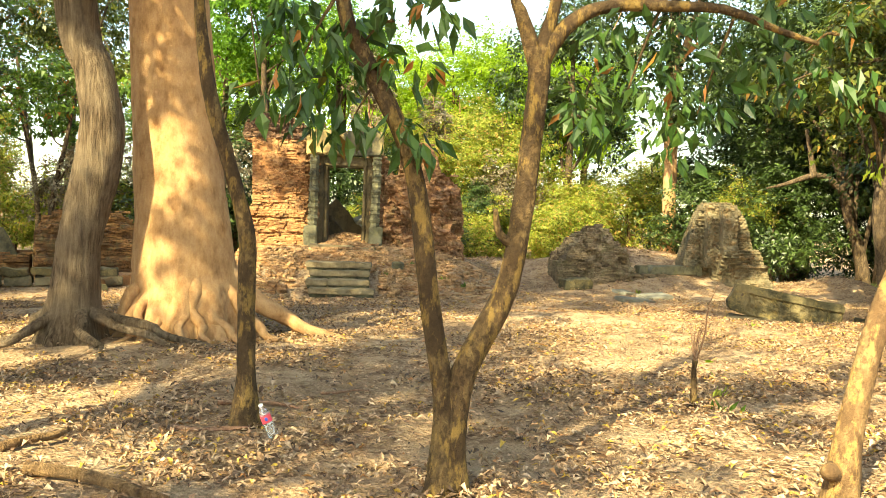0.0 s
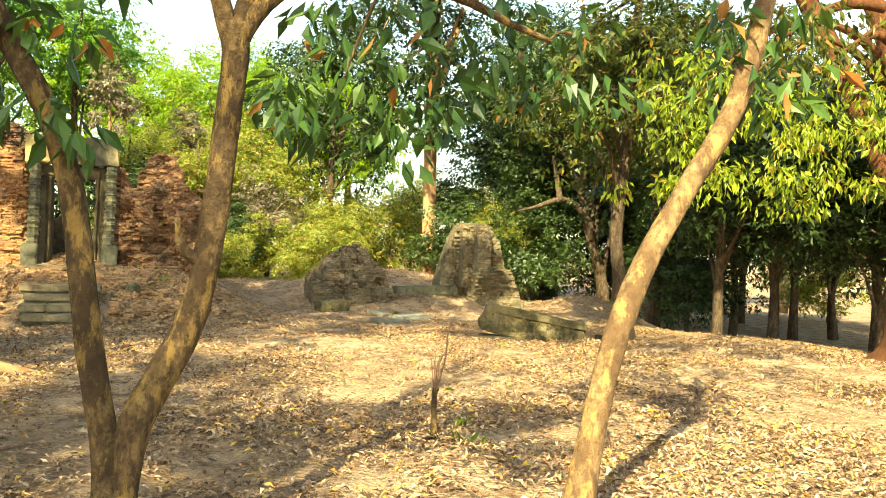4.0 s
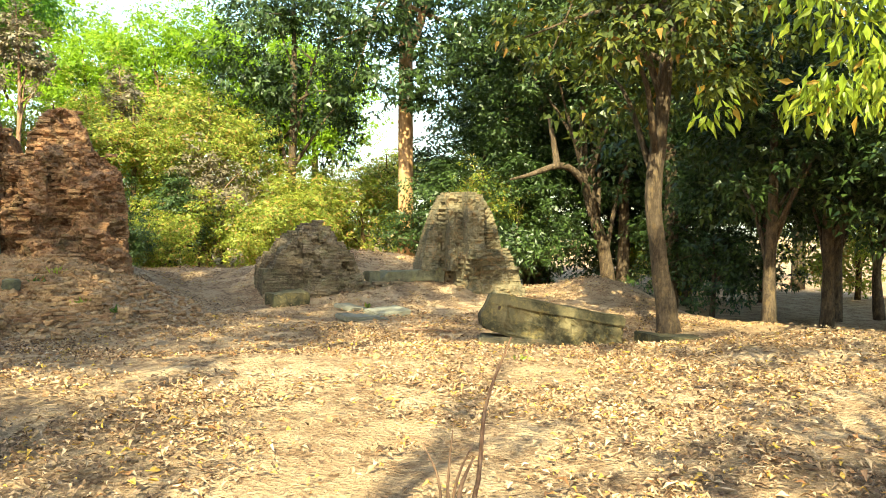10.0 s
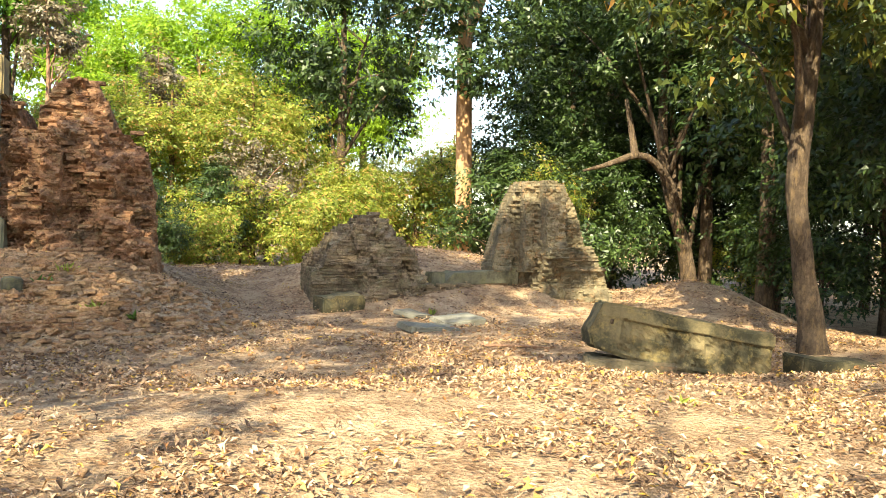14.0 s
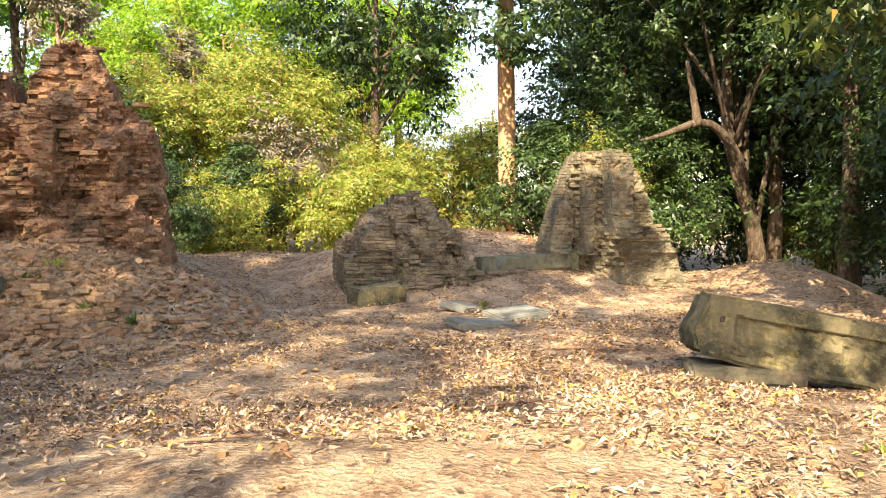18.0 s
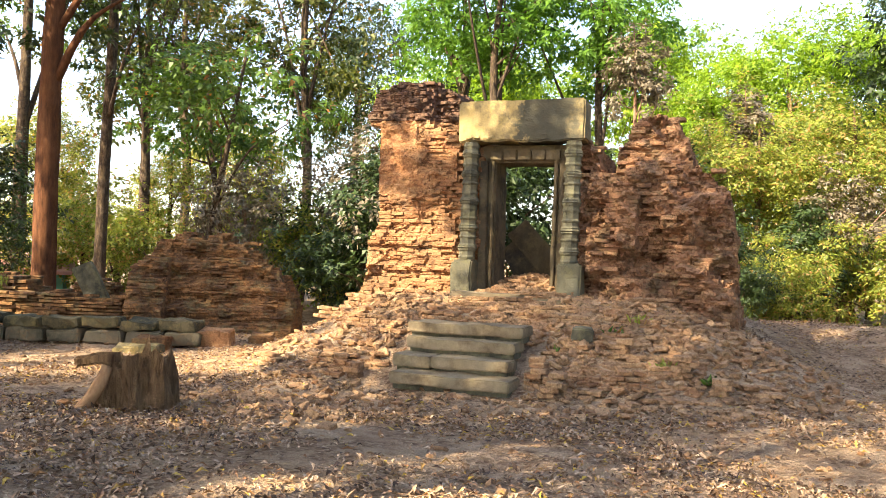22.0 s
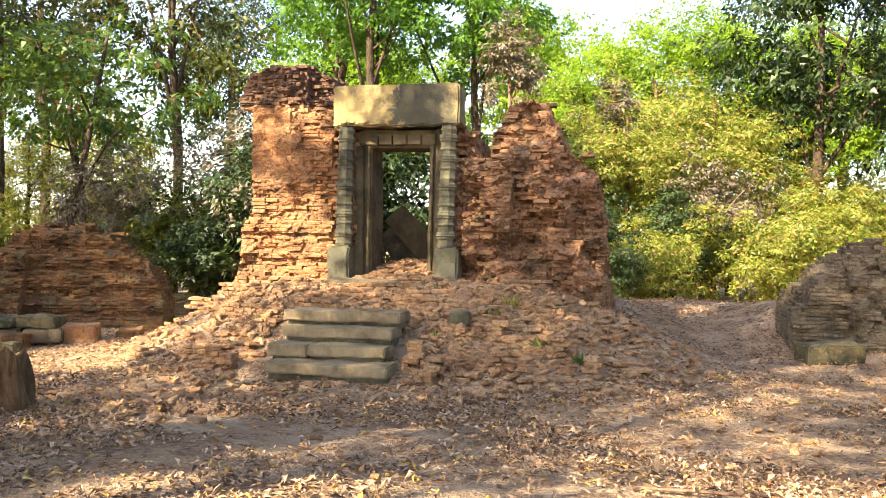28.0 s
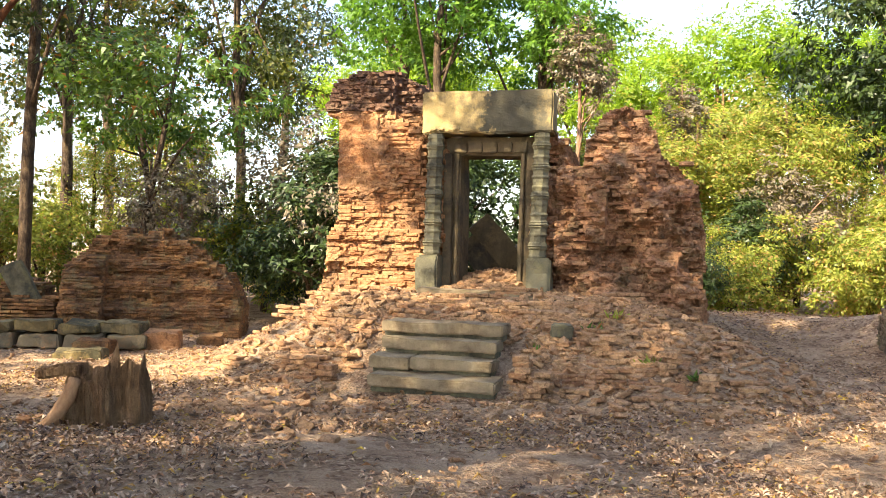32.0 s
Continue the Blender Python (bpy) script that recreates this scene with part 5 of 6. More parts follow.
    rows = [
        # behind the shrine and to its east: low yellow thicket, with lime trees rising behind it
        ("thicket", 3.4, 13.0, 0.80), ("thicket", 6.0, 14.5, 0.86), ("thicket", 0.8, 14.5, 0.82), ("thicket", 4.4, 17.5, 1.05), ("thicket", 1.8, 18.5, 0.92), ("thicket", 7.0, 19.0, 0.86), ("thicket", 8.2, 15.5, 0.52), ("thicket", -7.5, 15.5, 0.8),
        ("lime", 4.5, 24.0, 0.90), ("lime", 7.6, 25.5, 0.92), ("lime", 10.8, 27.5, 0.85), ("lime", 1.4, 27.5, 0.80), ("lime", -6.5, 21.0, 0.85), ("lime", -9.8, 22.0, 0.8), ("fresh", -3.5, 10.0, 1.12), ("fresh", -0.9, 11.5, 1.05), ("fresh", -5.6, 13.0, 1.2), ("dry", 0.3, 10.0, 1.0), ("dry", 3.0, 15.0, 0.95),
        ("bush", 7.2, 9.5, 1.0), ("bush", 8.4, 10.2, 1.0), ("bush", 8.9, 12.0, 1.1), ("bush", 5.2, 10.2, 0.9), ("bush", 9.4, 15.5, 1.4), ("bush", 8.0, 12.6, 1.2), ("bush", 16.4, 11.5, 1.5), ("brush", 5.6, 11.6, 1.1), ("dark_bush", 4.2, 10.6, 0.9), ("bush", 3.6, 8.2, 0.8), ("dark_bush", 3.0, 6.4, 0.55), ("dark_bush", 1.0, 10.5, 1.2), ("dark_bush", 15.8, 14.0, 1.3), ("dark_bush", 14.0, 9.6, 0.8),
        ("bush", 0.0, 8.5, 0.8), ("dark_bush", -1.2, 9.5, 1.4), ("dark_bush", -2.8, 8.6, 1.3),
        # north-west: open olive crowns with gaps of sky, dark brush beside the shrine
        ("brush", -4.4, 6.2, 1.25), ("dark_bush", -5.4, 6.0, 1.2), ("brush", -6.2, 8.2, 1.35), ("dark_bush", -4.0, 7.2, 1.5), ("bush", -7.6, 8.0, 1.2), ("olive", -11.0, 12.5, 1.0), ("olive", -15.5, 10.0, 0.95), ("thin", -17.0, 6.5, 0.95), ("bush", -11.0, 11.0, 1.1), ("bush", -14.0, 13.5, 1.2), ("bush", -8.4, 10.8, 1.1), ("bush", -10.0, 8.6, 1.2), ("brush", -8.6, 5.6, 1.0),
        # the dark tree at (-13.5, -9.5) is unseen, added to shade the wall ruin
        ("bush", -12.5, 5.6, 1.1), ("olive", -17.5, 14.5, 1.05), ("thicket", -16.0, 12.0, 0.7), ("bush", -15.5, 7.5, 1.3), ("dark_bush", -15.0, 3.5, 1.2), ("dark", -18.5, -1.0, 1.0), ("thin", -13.5, -4.0, 0.9), ("dark_bush", -11.0, -6.0, 1.2), ("dark", -13.5, -9.5, 1.0), ("bush", -9.0, -2.8, 0.7), ("dark_bush", -9.6, -9.5, 1.1),
        ("hanging", 9.3, 16.2, 1.0),
        # north-east: dark trees over the gate
        ("thicket", 11.2, 19.0, 0.62), ("thicket", 13.8, 18.0, 0.66), ("thicket", 14.6, 9.6, 0.55), ("bush", 12.2, 16.5, 1.4), ("dark_bush", 18.4, 2.4, 1.2), ("dark_bush", 15.4, 8.6, 1.3), ("dark_bush", 17.0, 11.0, 1.6), ("dark_bush", 20.6, 11.2, 1.5), ("dark_bush", 22.6, 13.0, 1.8), ("shade", 21.5, 11.5, 1.15), ("shade", 16.4, 13.6, 0.9), ("dark_bush", 20.6, 6.4, 1.4), ("shade", 24.0, 6.5, 1.1), ("shade", 25.0, 13.0, 1.2), ("dark_bush", 14.0, 12.2, 1.3), ("bush", 22.0, 9.0, 1.0), ("shade", 23.6, 1.4, 1.0), ("hanging", 17.8, 14.5, 1.0), ("hanging", 22.0, 21.0, 1.05), ("dark", 18.5, 13.0, 1.0), ("dark", 21.0, 17.0, 1.05), ("dark", 19.5, 8.5, 0.85), ("dark", 18.5, 4.5, 0.9), ("dark", 22.5, 9.0, 1.0),
        # east: low evergreens before a bright field
        ("shade", 15.2, -3.2, 0.95), ("shade", 18.0, -2.0, 1.05), ("shade", 20.2, -3.4, 1.05), ("shade", 19.6, 1.6, 1.0), ("shade", 20.5, -7.0, 1.0), ("shade", 18.8, -9.5, 1.0), ("shade", 21.5, 1.0, 1.1), ("shade", 17.4, -6.2, 0.9), ("dark", 24.0, -5.0, 0.9), ("dark", 21.5, -12.5, 1.0),
        ("bush", 30.0, 2.0, 1.6), ("bush", 31.0, -4.0, 1.5), ("thicket", 36.0, 6.0, 1.0), ("thicket", 36.0, -2.0, 0.9), ("thicket", 35.0, -9.0, 1.0), ("lime", 40.0, 1.0, 0.9), ("bush", 29.0, 7.0, 1.5),
        # south and behind: all unseen, the western ones added to shade the clearing
        ("dark", 16.0, -18.0, 1.0), ("dark", 4.0, -36.0, 1.0), ("thin", -17.0, -33.0, 1.0), ("thin", -6.4, -13.8, 1.0), ("thin", -3.6, -15.6, 0.95), ("thin", -4.6, -24.0, 0.85), ("dark", -10.5, -17.5, 1.0),
        # far rows
         ("dark", -18, 30, 1.2), ("lime", -2, 34, 1.2), ("dark", 24, 27, 1.2), ("dark", 30, 19, 1.2), ("dark", 31, 12, 1.1), ("dark", -12.0, 36.0, 0.9), ("dark", 4.0, 40.0, 0.9), ("thicket", -22.0, 12.0, 1.0), ("thicket", -20.0, 22.0, 1.1), ("thicket", 18.5, 30.0, 1.1), ("lime", 13.5, 31.0, 1.0), ("lime", 12.4, 26.0, 0.8),
    ]
    first = {}
    for kind, x, y, s in rows:
        m = pose(x, y, gz(x, y), 0, 0, rng.uniform(0, 360)) @ Matrix.Diagonal((s * rng.uniform(0.92, 1.08), s * rng.uniform(0.92, 1.08), s * rng.uniform(0.95, 1.06), 1))
        if kind in first:
            copy_thing(kinds[kind], m)
        else:
            first[kind] = m
    for kind, m in first.items():
        kinds[kind].matrix_basis = m


forest()

# ---- smaller things ----
def stump():
    x, y = -1.88, -5.87
    z = gz(x, y)
    root = thing("tree_stump", (x, y, z), "weathered hollow tree stump with ragged grey-brown wood", "stump")
    rng = np.random.default_rng(5)
    rings, seg = 16, 40
    v = []
    for k in range(rings):
        f = k / (rings - 1)
        for s in range(seg):
            a = 2 * math.pi * s / seg
            r = 0.29 * (1 + 0.32 * (1 - f) ** 3) * (1 + 0.13 * math.cos(3 * a + 1) + 0.10 * math.cos(7 * a + 2.5 * f) + 0.07 * math.cos(13 * a - 2.0 * f) + 0.22 * fbm(math.cos(a) * 4, math.sin(a) * 4, f * 1.2 + 5))
            h = 0.44 + 0.24 * fbm(math.cos(a) * 3, math.sin(a) * 3, 1.0) - 0.06 * math.cos(a + 2.6)
            v.append((x + r * math.cos(a), y + r * math.sin(a), z - 0.06 + (h + 0.06) * f))
    for k in range(5):
        f = k / 4
        for s in range(seg):
            a = 2 * math.pi * s / seg
            r = 0.30 * (0.8 - 0.25 * f) * (1 + 0.16 * math.cos(5 * a + 1))
            v.append((x + r * math.cos(a), y + r * math.sin(a), z + 0.40 - 0.30 * f))
    n = rings + 5
    k, s = np.meshgrid(np.arange(n - 1), np.arange(seg), indexing="ij")
    f = np.stack([k * seg + s, k * seg + (s + 1) % seg, (k + 1) * seg + (s + 1) % seg, (k + 1) * seg + s], -1).reshape(-1, 4)
    part("shell", mesh_of("shell", v, [f, np.arange((n - 1) * seg, n * seg)[None]]), M_WOOD, root)
    part("pale_root", limb_mesh("pale_root", [(x - 0.12, y - 0.28, z + 0.42), (x - 0.14, y - 0.36, z + 0.24), (x - 0.26, y - 0.48, z + 0.04), (x - 0.5, y - 0.62, z - 0.02)], [0.05, 0.055, 0.05, 0.02], rings=14, seg=8), M_BARK_PALE, root, "pale bare root on the stump")
    for bx, by in ((-0.32, -0.1), (-0.38, 0.05), (0.1, 0.3)):
        part("splinter", limb_mesh("splinter", [(x + bx, y + by, z - 0.03), (x + bx * 0.95, y + by, z + 0.25), (x + bx * 0.9, y + by, z + 0.47)], [0.085, 0.075, 0.03], rings=8, seg=6, rough=0.12), M_WOOD, root)


stump()
fallen("top_log", "broken grey log lying across the stump", (0.5, 0.11, 0.10), pose(-2.2, -6.05, gz(-2.2, -6.0) + 0.455, 2, -8, -6), M_WOOD, 0.02, "log")


def sapling():
    x, y = 3.88, -13.95
    z = gz(x, y)
    root = thing("dead_sapling", (x, y, z), "cut dead sapling stem sprouting thin bare reddish shoots", "sapling")
    part("stem", limb_mesh("stem", [(x, y, z - 0.05), (x + 0.01, y, z + 0.15), (x, y, z + 0.34), (x + 0.01, y, z + 0.42)], [0.036, 0.026, 0.024, 0.03], rings=14, seg=10, rough=0.07), M_BARK_SLIM, root)
    for k, (dx, dy, h, r) in enumerate(((0.10, -0.125, 0.70, 0.008), (0.06, 0.0, 0.30, 0.010), (-0.07, 0.0, 0.36, 0.006), (0.08, 0.05, 0.33, 0.007), (-0.02, -0.03, 0.24, 0.009), (0.02, 0.04, 0.38, 0.006))):
        part("shoot", limb_mesh("shoot", [(x, y, z + 0.36), (x + dx * 0.35, y + dy, z + 0.42 + h * 0.35), (x + dx * 0.6, y + dy, z + 0.42 + h * 0.7), (x + dx * 1.3, y + dy * 1.2, z + 0.42 + h)], [r, r * 0.9, r * 0.7, r * 0.3], rings=12, seg=6, seed=k), M_TWIG, root)
    rng = np.random.default_rng(2)
    at = np.array([(x + 0.08, y - 0.02, z + 0.42), (x + 0.1, y, z + 0.40), (x + 0.14, y - 0.03, z + 0.33)])
    ways, sizes = np.array([(1, -0.3, 0.1), (0.8, 0.4, 0.2), (0.5, -0.2, -0.9)]), np.array([0.10, 0.08, 0.07])
    for k in range(3):
        part("leaf", leaves_mesh("leaf", at[k:k + 1], ways[k:k + 1], sizes[k:k + 1], 0.45, True, rng), M_LEAF_LIME, root)


sapling()


def bottle():
    x, y = 0.34, -15.38
    z = gz(x, y)
    root = thing("plastic_bottle", (x, y, z), "empty clear plastic bottle leaning on a slender trunk", "bottle")
    g = Net("clear_plastic")
    g.done((0.92, 0.95, 0.95), 0.12, 0.5)
    g.bsdf.inputs["Transmission Weight"].default_value = 0.85
    lab = Net("red_label").done((0.62, 0.07, 0.10), 0.5)
    blue = Net("blue_mark").done((0.06, 0.10, 0.42), 0.5)
    cap = Net("white_cap").done((0.75, 0.75, 0.72), 0.5)
    m = pose(x, y, z + 0.012, 0, -24, 0)

    def lathe(profile, seg=20):
        v = [(r * math.cos(2 * math.pi * s / seg), r * math.sin(2 * math.pi * s / seg), h) for h, r in profile for s in range(seg)]
        v = [m @ Vector(p) for p in v]
        k, s = np.meshgrid(np.arange(len(profile) - 1), np.arange(seg), indexing="ij")
        f = np.stack([k * seg + s, k * seg + (s + 1) % seg, (k + 1) * seg + (s + 1) % seg, (k + 1) * seg + s], -1).reshape(-1, 4)
        return mesh_of("turned", [tuple(p) for p in v], [f, np.arange(seg)[::-1][None], np.arange((len(profile) - 1) * seg, len(profile) * seg)[None]], True)
    rib = [(0.0, 0.030), (0.006, 0.036)] + [(0.012 + 0.008 * k, 0.0365 - 0.0025 * (k % 2)) for k in range(11)] + [(0.105, 0.0365), (0.165, 0.0365), (0.175, 0.034), (0.20, 0.027), (0.222, 0.015), (0.235, 0.0135)]
    body = part("body", lathe(rib), g.mat, root)
    tag = part("label", lathe([(0.108, 0.0372), (0.112, 0.0374), (0.158, 0.0374), (0.162, 0.0372)]), lab, root, "red paper label")
    part("cap", lathe([(0.226, 0.0155), (0.228, 0.0165), (0.244, 0.0165), (0.246, 0.0150)]), cap, root, "white screw cap")
    bm = bmesh.new()
    bmesh.ops.create_uvsphere(bm, u_segments=10, v_segments=6, radius=0.012)
    bmesh.ops.scale(bm, vec=(1, 0.25, 1.2), verts=bm.verts)
    part("mark", placed(bm, m @ pose(0.005, -0.0375, 0.137)), blue, tag, "round blue mark")


bottle()


def sticks():
    rng = np.random.default_rng(15)
    for k, (x, y, l, r, a) in enumerate(((-0.95, -16.3, 1.0, 0.042, -22), (-1.25, -15.9, 0.55, 0.034, 70), (-0.35, -16.9, 0.5, 0.02, -35), (-0.4, -15.2, 0.55, 0.022, -8), (0.55, -14.2, 0.5, 0.014, 30), (-0.2, -14.5, 0.7, 0.02, -20),
                                       (7.1, -3.9, 0.9, 0.022, -12), (5.2, -7.0, 0.6, 0.012, 15), (3.4, -7.6, 0.8, 0.010, 8), (9.5, -13.4, 1.6, 0.018, 35), (6.4, -8.8, 0.45, 0.010, 60))):
        ca, sa = math.cos(radians(a)), math.sin(radians(a))
        pts = []
        for f in (0, 0.35, 0.7, 1.0):
            px, py = x + ca * l * f - sa * 0.05 * math.sin(f * 5 + k), y + sa * l * f + ca * 0.05 * math.sin(f * 5 + k)
            pts.append((px, py, gz(px, py) + r * 0.9 + 0.012))
        ob = part("fallen_stick", limb_mesh("fallen_stick", pts, [r, r * 0.95, r * 0.8, r * 0.45], rings=12, seg=8, seed=k, rough=0.08), M_WOOD if r > 0.025 else M_TWIG)
        tagged(ob, "dry broken stick lying in the leaf litter", "stick", "fallen sticks")
    at = np.array([(3.55, -6.70, gz(3.55, -6.7) + 0.01)])
    ob = part("upright_leaf", leaves_mesh("upright_leaf", at, np.array([(0.1, 0.05, 1.0)]), np.array([0.13]), 0.75, True, rng), M_LITTER)
    tagged(ob, "single large dry brown leaf standing upright on the soil", "leaf")


sticks()


def west_trees():
    for n, (x, y, r, h, lx) in enumerate(((-11.3, 2.0, 0.27, 13.0, 0.1), (-11.6, 4.0, 0.15, 12.0, 0.3), (-9.3, 5.0, 0.09, 6.5, 1.0), (-10.6, 7.5, 0.10, 7.0, -0.8))):
        z = gz(x, y)
        tree("west_tree", ("straight reddish-brown trunk behind the wall ruin", "slim grey trunk behind the wall ruin", "thin leaning dark trunk", "thin pale forked trunk")[n], [(x, y, z - 0.1), (x + lx * 0.1, y, z + h * 0.3), (x + lx * 0.5, y, z + h * 0.6), (x + lx, y, z + h)], [r, r * 0.9, r * 0.75, r * 0.4],
             (M_BARK_RED if n == 0 else M_BARK_DARK), (M_LEAF_DARK if n == 0 else M_LEAF_MID), (x + lx, y, z + h * (0.6 if n == 0 else 0.8)), (3.0, 3.0, h * 0.28), (50 if n == 0 else 45), 0.6, 60, 0.17, 200 + n, 6, group="trees behind the wall ruin", rings=16, seg=12, start=0.45)


west_trees()


def weeds():
    rng = np.random.default_rng(33)
    for n, (x, y, k, h) in enumerate(((1.95, -1.45, 16, 0.16), (1.75, -1.7, 10, 0.12), (2.35, -2.3, 12, 0.11), (2.9, -2.45, 10, 0.12), (4.25, -13.6, 9, 0.11), (4.1, -14.2, 8, 0.12), (6.9, -8.6, 7, 0.10), (1.1, -2.1, 8, 0.09), (7.6, -0.3, 9, 0.12))):
        z = gz(x, y)
        at = np.array([(x + 0.05 * a, y + 0.05 * b, z + 0.01) for a, b in rng.normal(size=(k, 2))])
        way = np.stack([rng.normal(size=k) * 0.6, rng.normal(size=k) * 0.6, np.full(k, 0.9)], 1)
        root = thing("weed", (x, y, z), "small green weed sprouting from the rubble" if y > -5 else "small green weed sprouting from the leaf litter", "weed", "weeds")
        part("leaves", leaves_mesh("leaves", at, way, h * (0.6 + 0.7 * rng.random(k)), 0.35, True, rng), M_LEAF_MID if n % 2 else M_LEAF_YELLOW, root)
        part("stem", limb_mesh("stem", [(x, y, z - 0.02), (x + 0.01, y, z + h * 0.5), (x, y + 0.01, z + h)], [0.004, 0.003, 0.0015], rings=5, seg=5), M_TWIG, root)


weeds()


def hut():
    """A small painted hut far off among the trees."""
    x, y = -17.5, 6.5
    z = gz(x, y)
    root = thing("painted_hut", (x, y, z), "small far-off hut with faded pink roof and green wall", "hut")
    rng = np.random.default_rng(8)
    green = Net("faded_green_paint")
    green.done(green.mix(green.noise(3.0, 5), (0.05, 0.20, 0.15), (0.10, 0.28, 0.20)), 0.7)
    pink = Net("faded_pink_sheet")
    pink.done(pink.mix(pink.noise(2.0, 5), (0.42, 0.20, 0.18), (0.52, 0.30, 0.26)), 0.7)
    part("wall", placed(stone_mesh(rng, (3.4, 2.2, 0.75), 0.004, 0.5, None, 0.01), pose(x, y, z + 0.37, 0, 0, 40)), green.mat, root, "green painted wall")
    part("roof", placed(stone_mesh(rng, (3.9, 2.8, 0.10), 0.006, 0.4, None, 0.012), pose(x, y, z + 1.02, 10, 0, 40)), pink.mat, root, "faded pink sheet roof")
    for a, b in ((-1.6, -1.0), (1.6, -1.0), (-1.6, 1.0), (1.6, 1.0)):
        p = pose(x, y, z, 0, 0, 40) @ Vector((a, b, 0))
        part("post", limb_mesh("post", [(p.x, p.y, z - 0.05), (p.x, p.y, z + 0.5), (p.x, p.y, z + 1.02)], [0.05, 0.05, 0.05], rings=6, seg=8), M_WOOD, root)


hut()

# ---- brickwork ----
BR = np.random.default_rng(77)
KINDS = bricks_of(BR, 6, (0.21, 0.14, 0.060), 0.12)
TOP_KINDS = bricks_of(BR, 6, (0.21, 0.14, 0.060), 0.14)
RED_KINDS = bricks_of(BR, 6, (0.21, 0.14, 0.060), 0.14)
STUMP_KINDS = bricks_of(BR, 6, (0.21, 0.14, 0.058), 0.14)
GATE_KINDS = bricks_of(BR, 6, (0.21, 0.14, 0.058), 0.14)
STACK_KINDS = bricks_of(BR, 6, (0.30, 0.15, 0.068), 0.12)
WALL_KINDS = bricks_of(BR, 6, (0.30, 0.15, 0.056), 0.14)


def step_line(v, pts):
    """The height of a broken line over v."""
    a = pts[0]
    if v <= a[0]:
        return a[1]
    for b in pts:
        if v < b[0]:
            return a[1] + (b[1] - a[1]) * (v - a[0]) / (b[0] - a[0])
        a = b
    return a[1]


def ease(v):
    v = min(1.0, max(0.0, v))
    return v * v * (3 - 2 * v)


def left_pier(x, y, z):
    edge = step_line(z, ((-0.3, -3.15), (0.1, -2.86), (0.55, -2.63), (0.95, -2.52), (1.35, -2.50), (1.55, -2.42), (1.7, -2.33), (3.25, -2.36), (3.3, -2.55), (3.42, -2.62), (3.75, -2.6)))
    top = step_line(x, ((-2.65, 3.70), (-2.3, 3.90), (-1.8, 3.99), (-1.3, 3.86), (-0.95, 3.62))) + 0.12 * fbm(x * 3, y * 3, 2.0)
    if not (edge < x < -0.64 and z < top and y < 1.35):
        return False
    front = 0.06 - 0.30 * max(0.0, 0.95 - z) + (0.10 if -1.02 < x else 0.0)
    worn = fbm(x * 1.6 + 3, z * 1.6, 0.5, 5)
    if x > -1.72 or z < 2.15 or z > 3.3:
        front += 0.032 * math.floor(4.5 * max(0.0, worn + 0.18))
    if 1.36 < z < 1.55 or 0.98 < z < 1.06:
        front -= 0.05
    if z > 3.3:
        front += 0.05
    # the upper inner corner has fallen away
    front += 0.30 * ease((z - 2.75 - 0.5 * (-1.0 - x)) / 0.5) * ease((x + 1.75) / 0.35) + 0.10 * max(0.0, z - 2.5) * fbm(x * 3, z * 3, 4.0, 4)
    return y > front


def right_pier(x, y, z):
    low = step_line(x, ((0.9, 3.0), (1.08, 2.86), (1.18, 2.6), (1.33, 2.42), (1.55, 2.40), (1.9, 2.52), (2.2, 2.44), (2.5, 2.36), (2.75, 2.27), (2.95, 2.1), (3.05, 1.7)))
    high = step_line(x, ((1.34, 2.3), (1.38, 2.95), (1.50, 3.04), (1.56, 3.22), (1.70, 3.34), (1.9, 3.42), (2.06, 3.36), (2.20, 3.32), (2.27, 3.10), (2.36, 3.0), (2.44, 2.74), (2.58, 2.52), (2.78, 2.40), (2.94, 2.24), (3.02, 1.9), (3.08, 1.0)))
    top = (max(low, high) if y > 0.40 else low + 0.8 * max(0.0, y) * (x > 1.5)) + 0.12 * fbm(x * 5, y * 4, 1.0, 5)
    if not (0.62 < x < 3.06 + 0.16 * max(0, 0.9 - z) + 0.09 * fbm(z * 3, y, 1.0) and z < top and y < 1.9):
        return False
    front = 0.10 - 0.34 * max(0.0, 1.05 - z)
    if x < 0.98:
        front += 0.10
    if x > 2.50:
        front += 0.30 * (x - 2.50) + 0.5 * max(0.0, x - 2.85)
    front += 0.05 * math.floor(6.0 * max(0.0, fbm(x * 1.3, z * 1.5 + 4, 1.5, 5) + 0.15)) + 0.055 * math.floor(5.0 * max(0.0, fbm(x * 3.4, z * 2.1, 9.5, 3) + 0.1)) + 0.24 * fbm(x * 2.6, z * 2.6, 2.5, 6) + 0.12 * max(0.0, z - 1.9)
    # remains of a false pilaster with its capital
    if 1.42 < x < 1.72 and 1.42 < z < 2.35:
        front = min(front, 0.06 if z > 1.62 else 0.02)
    if 1.0 < z < 1.3 and x > 1.3:
        front += 0.07
    return y > front


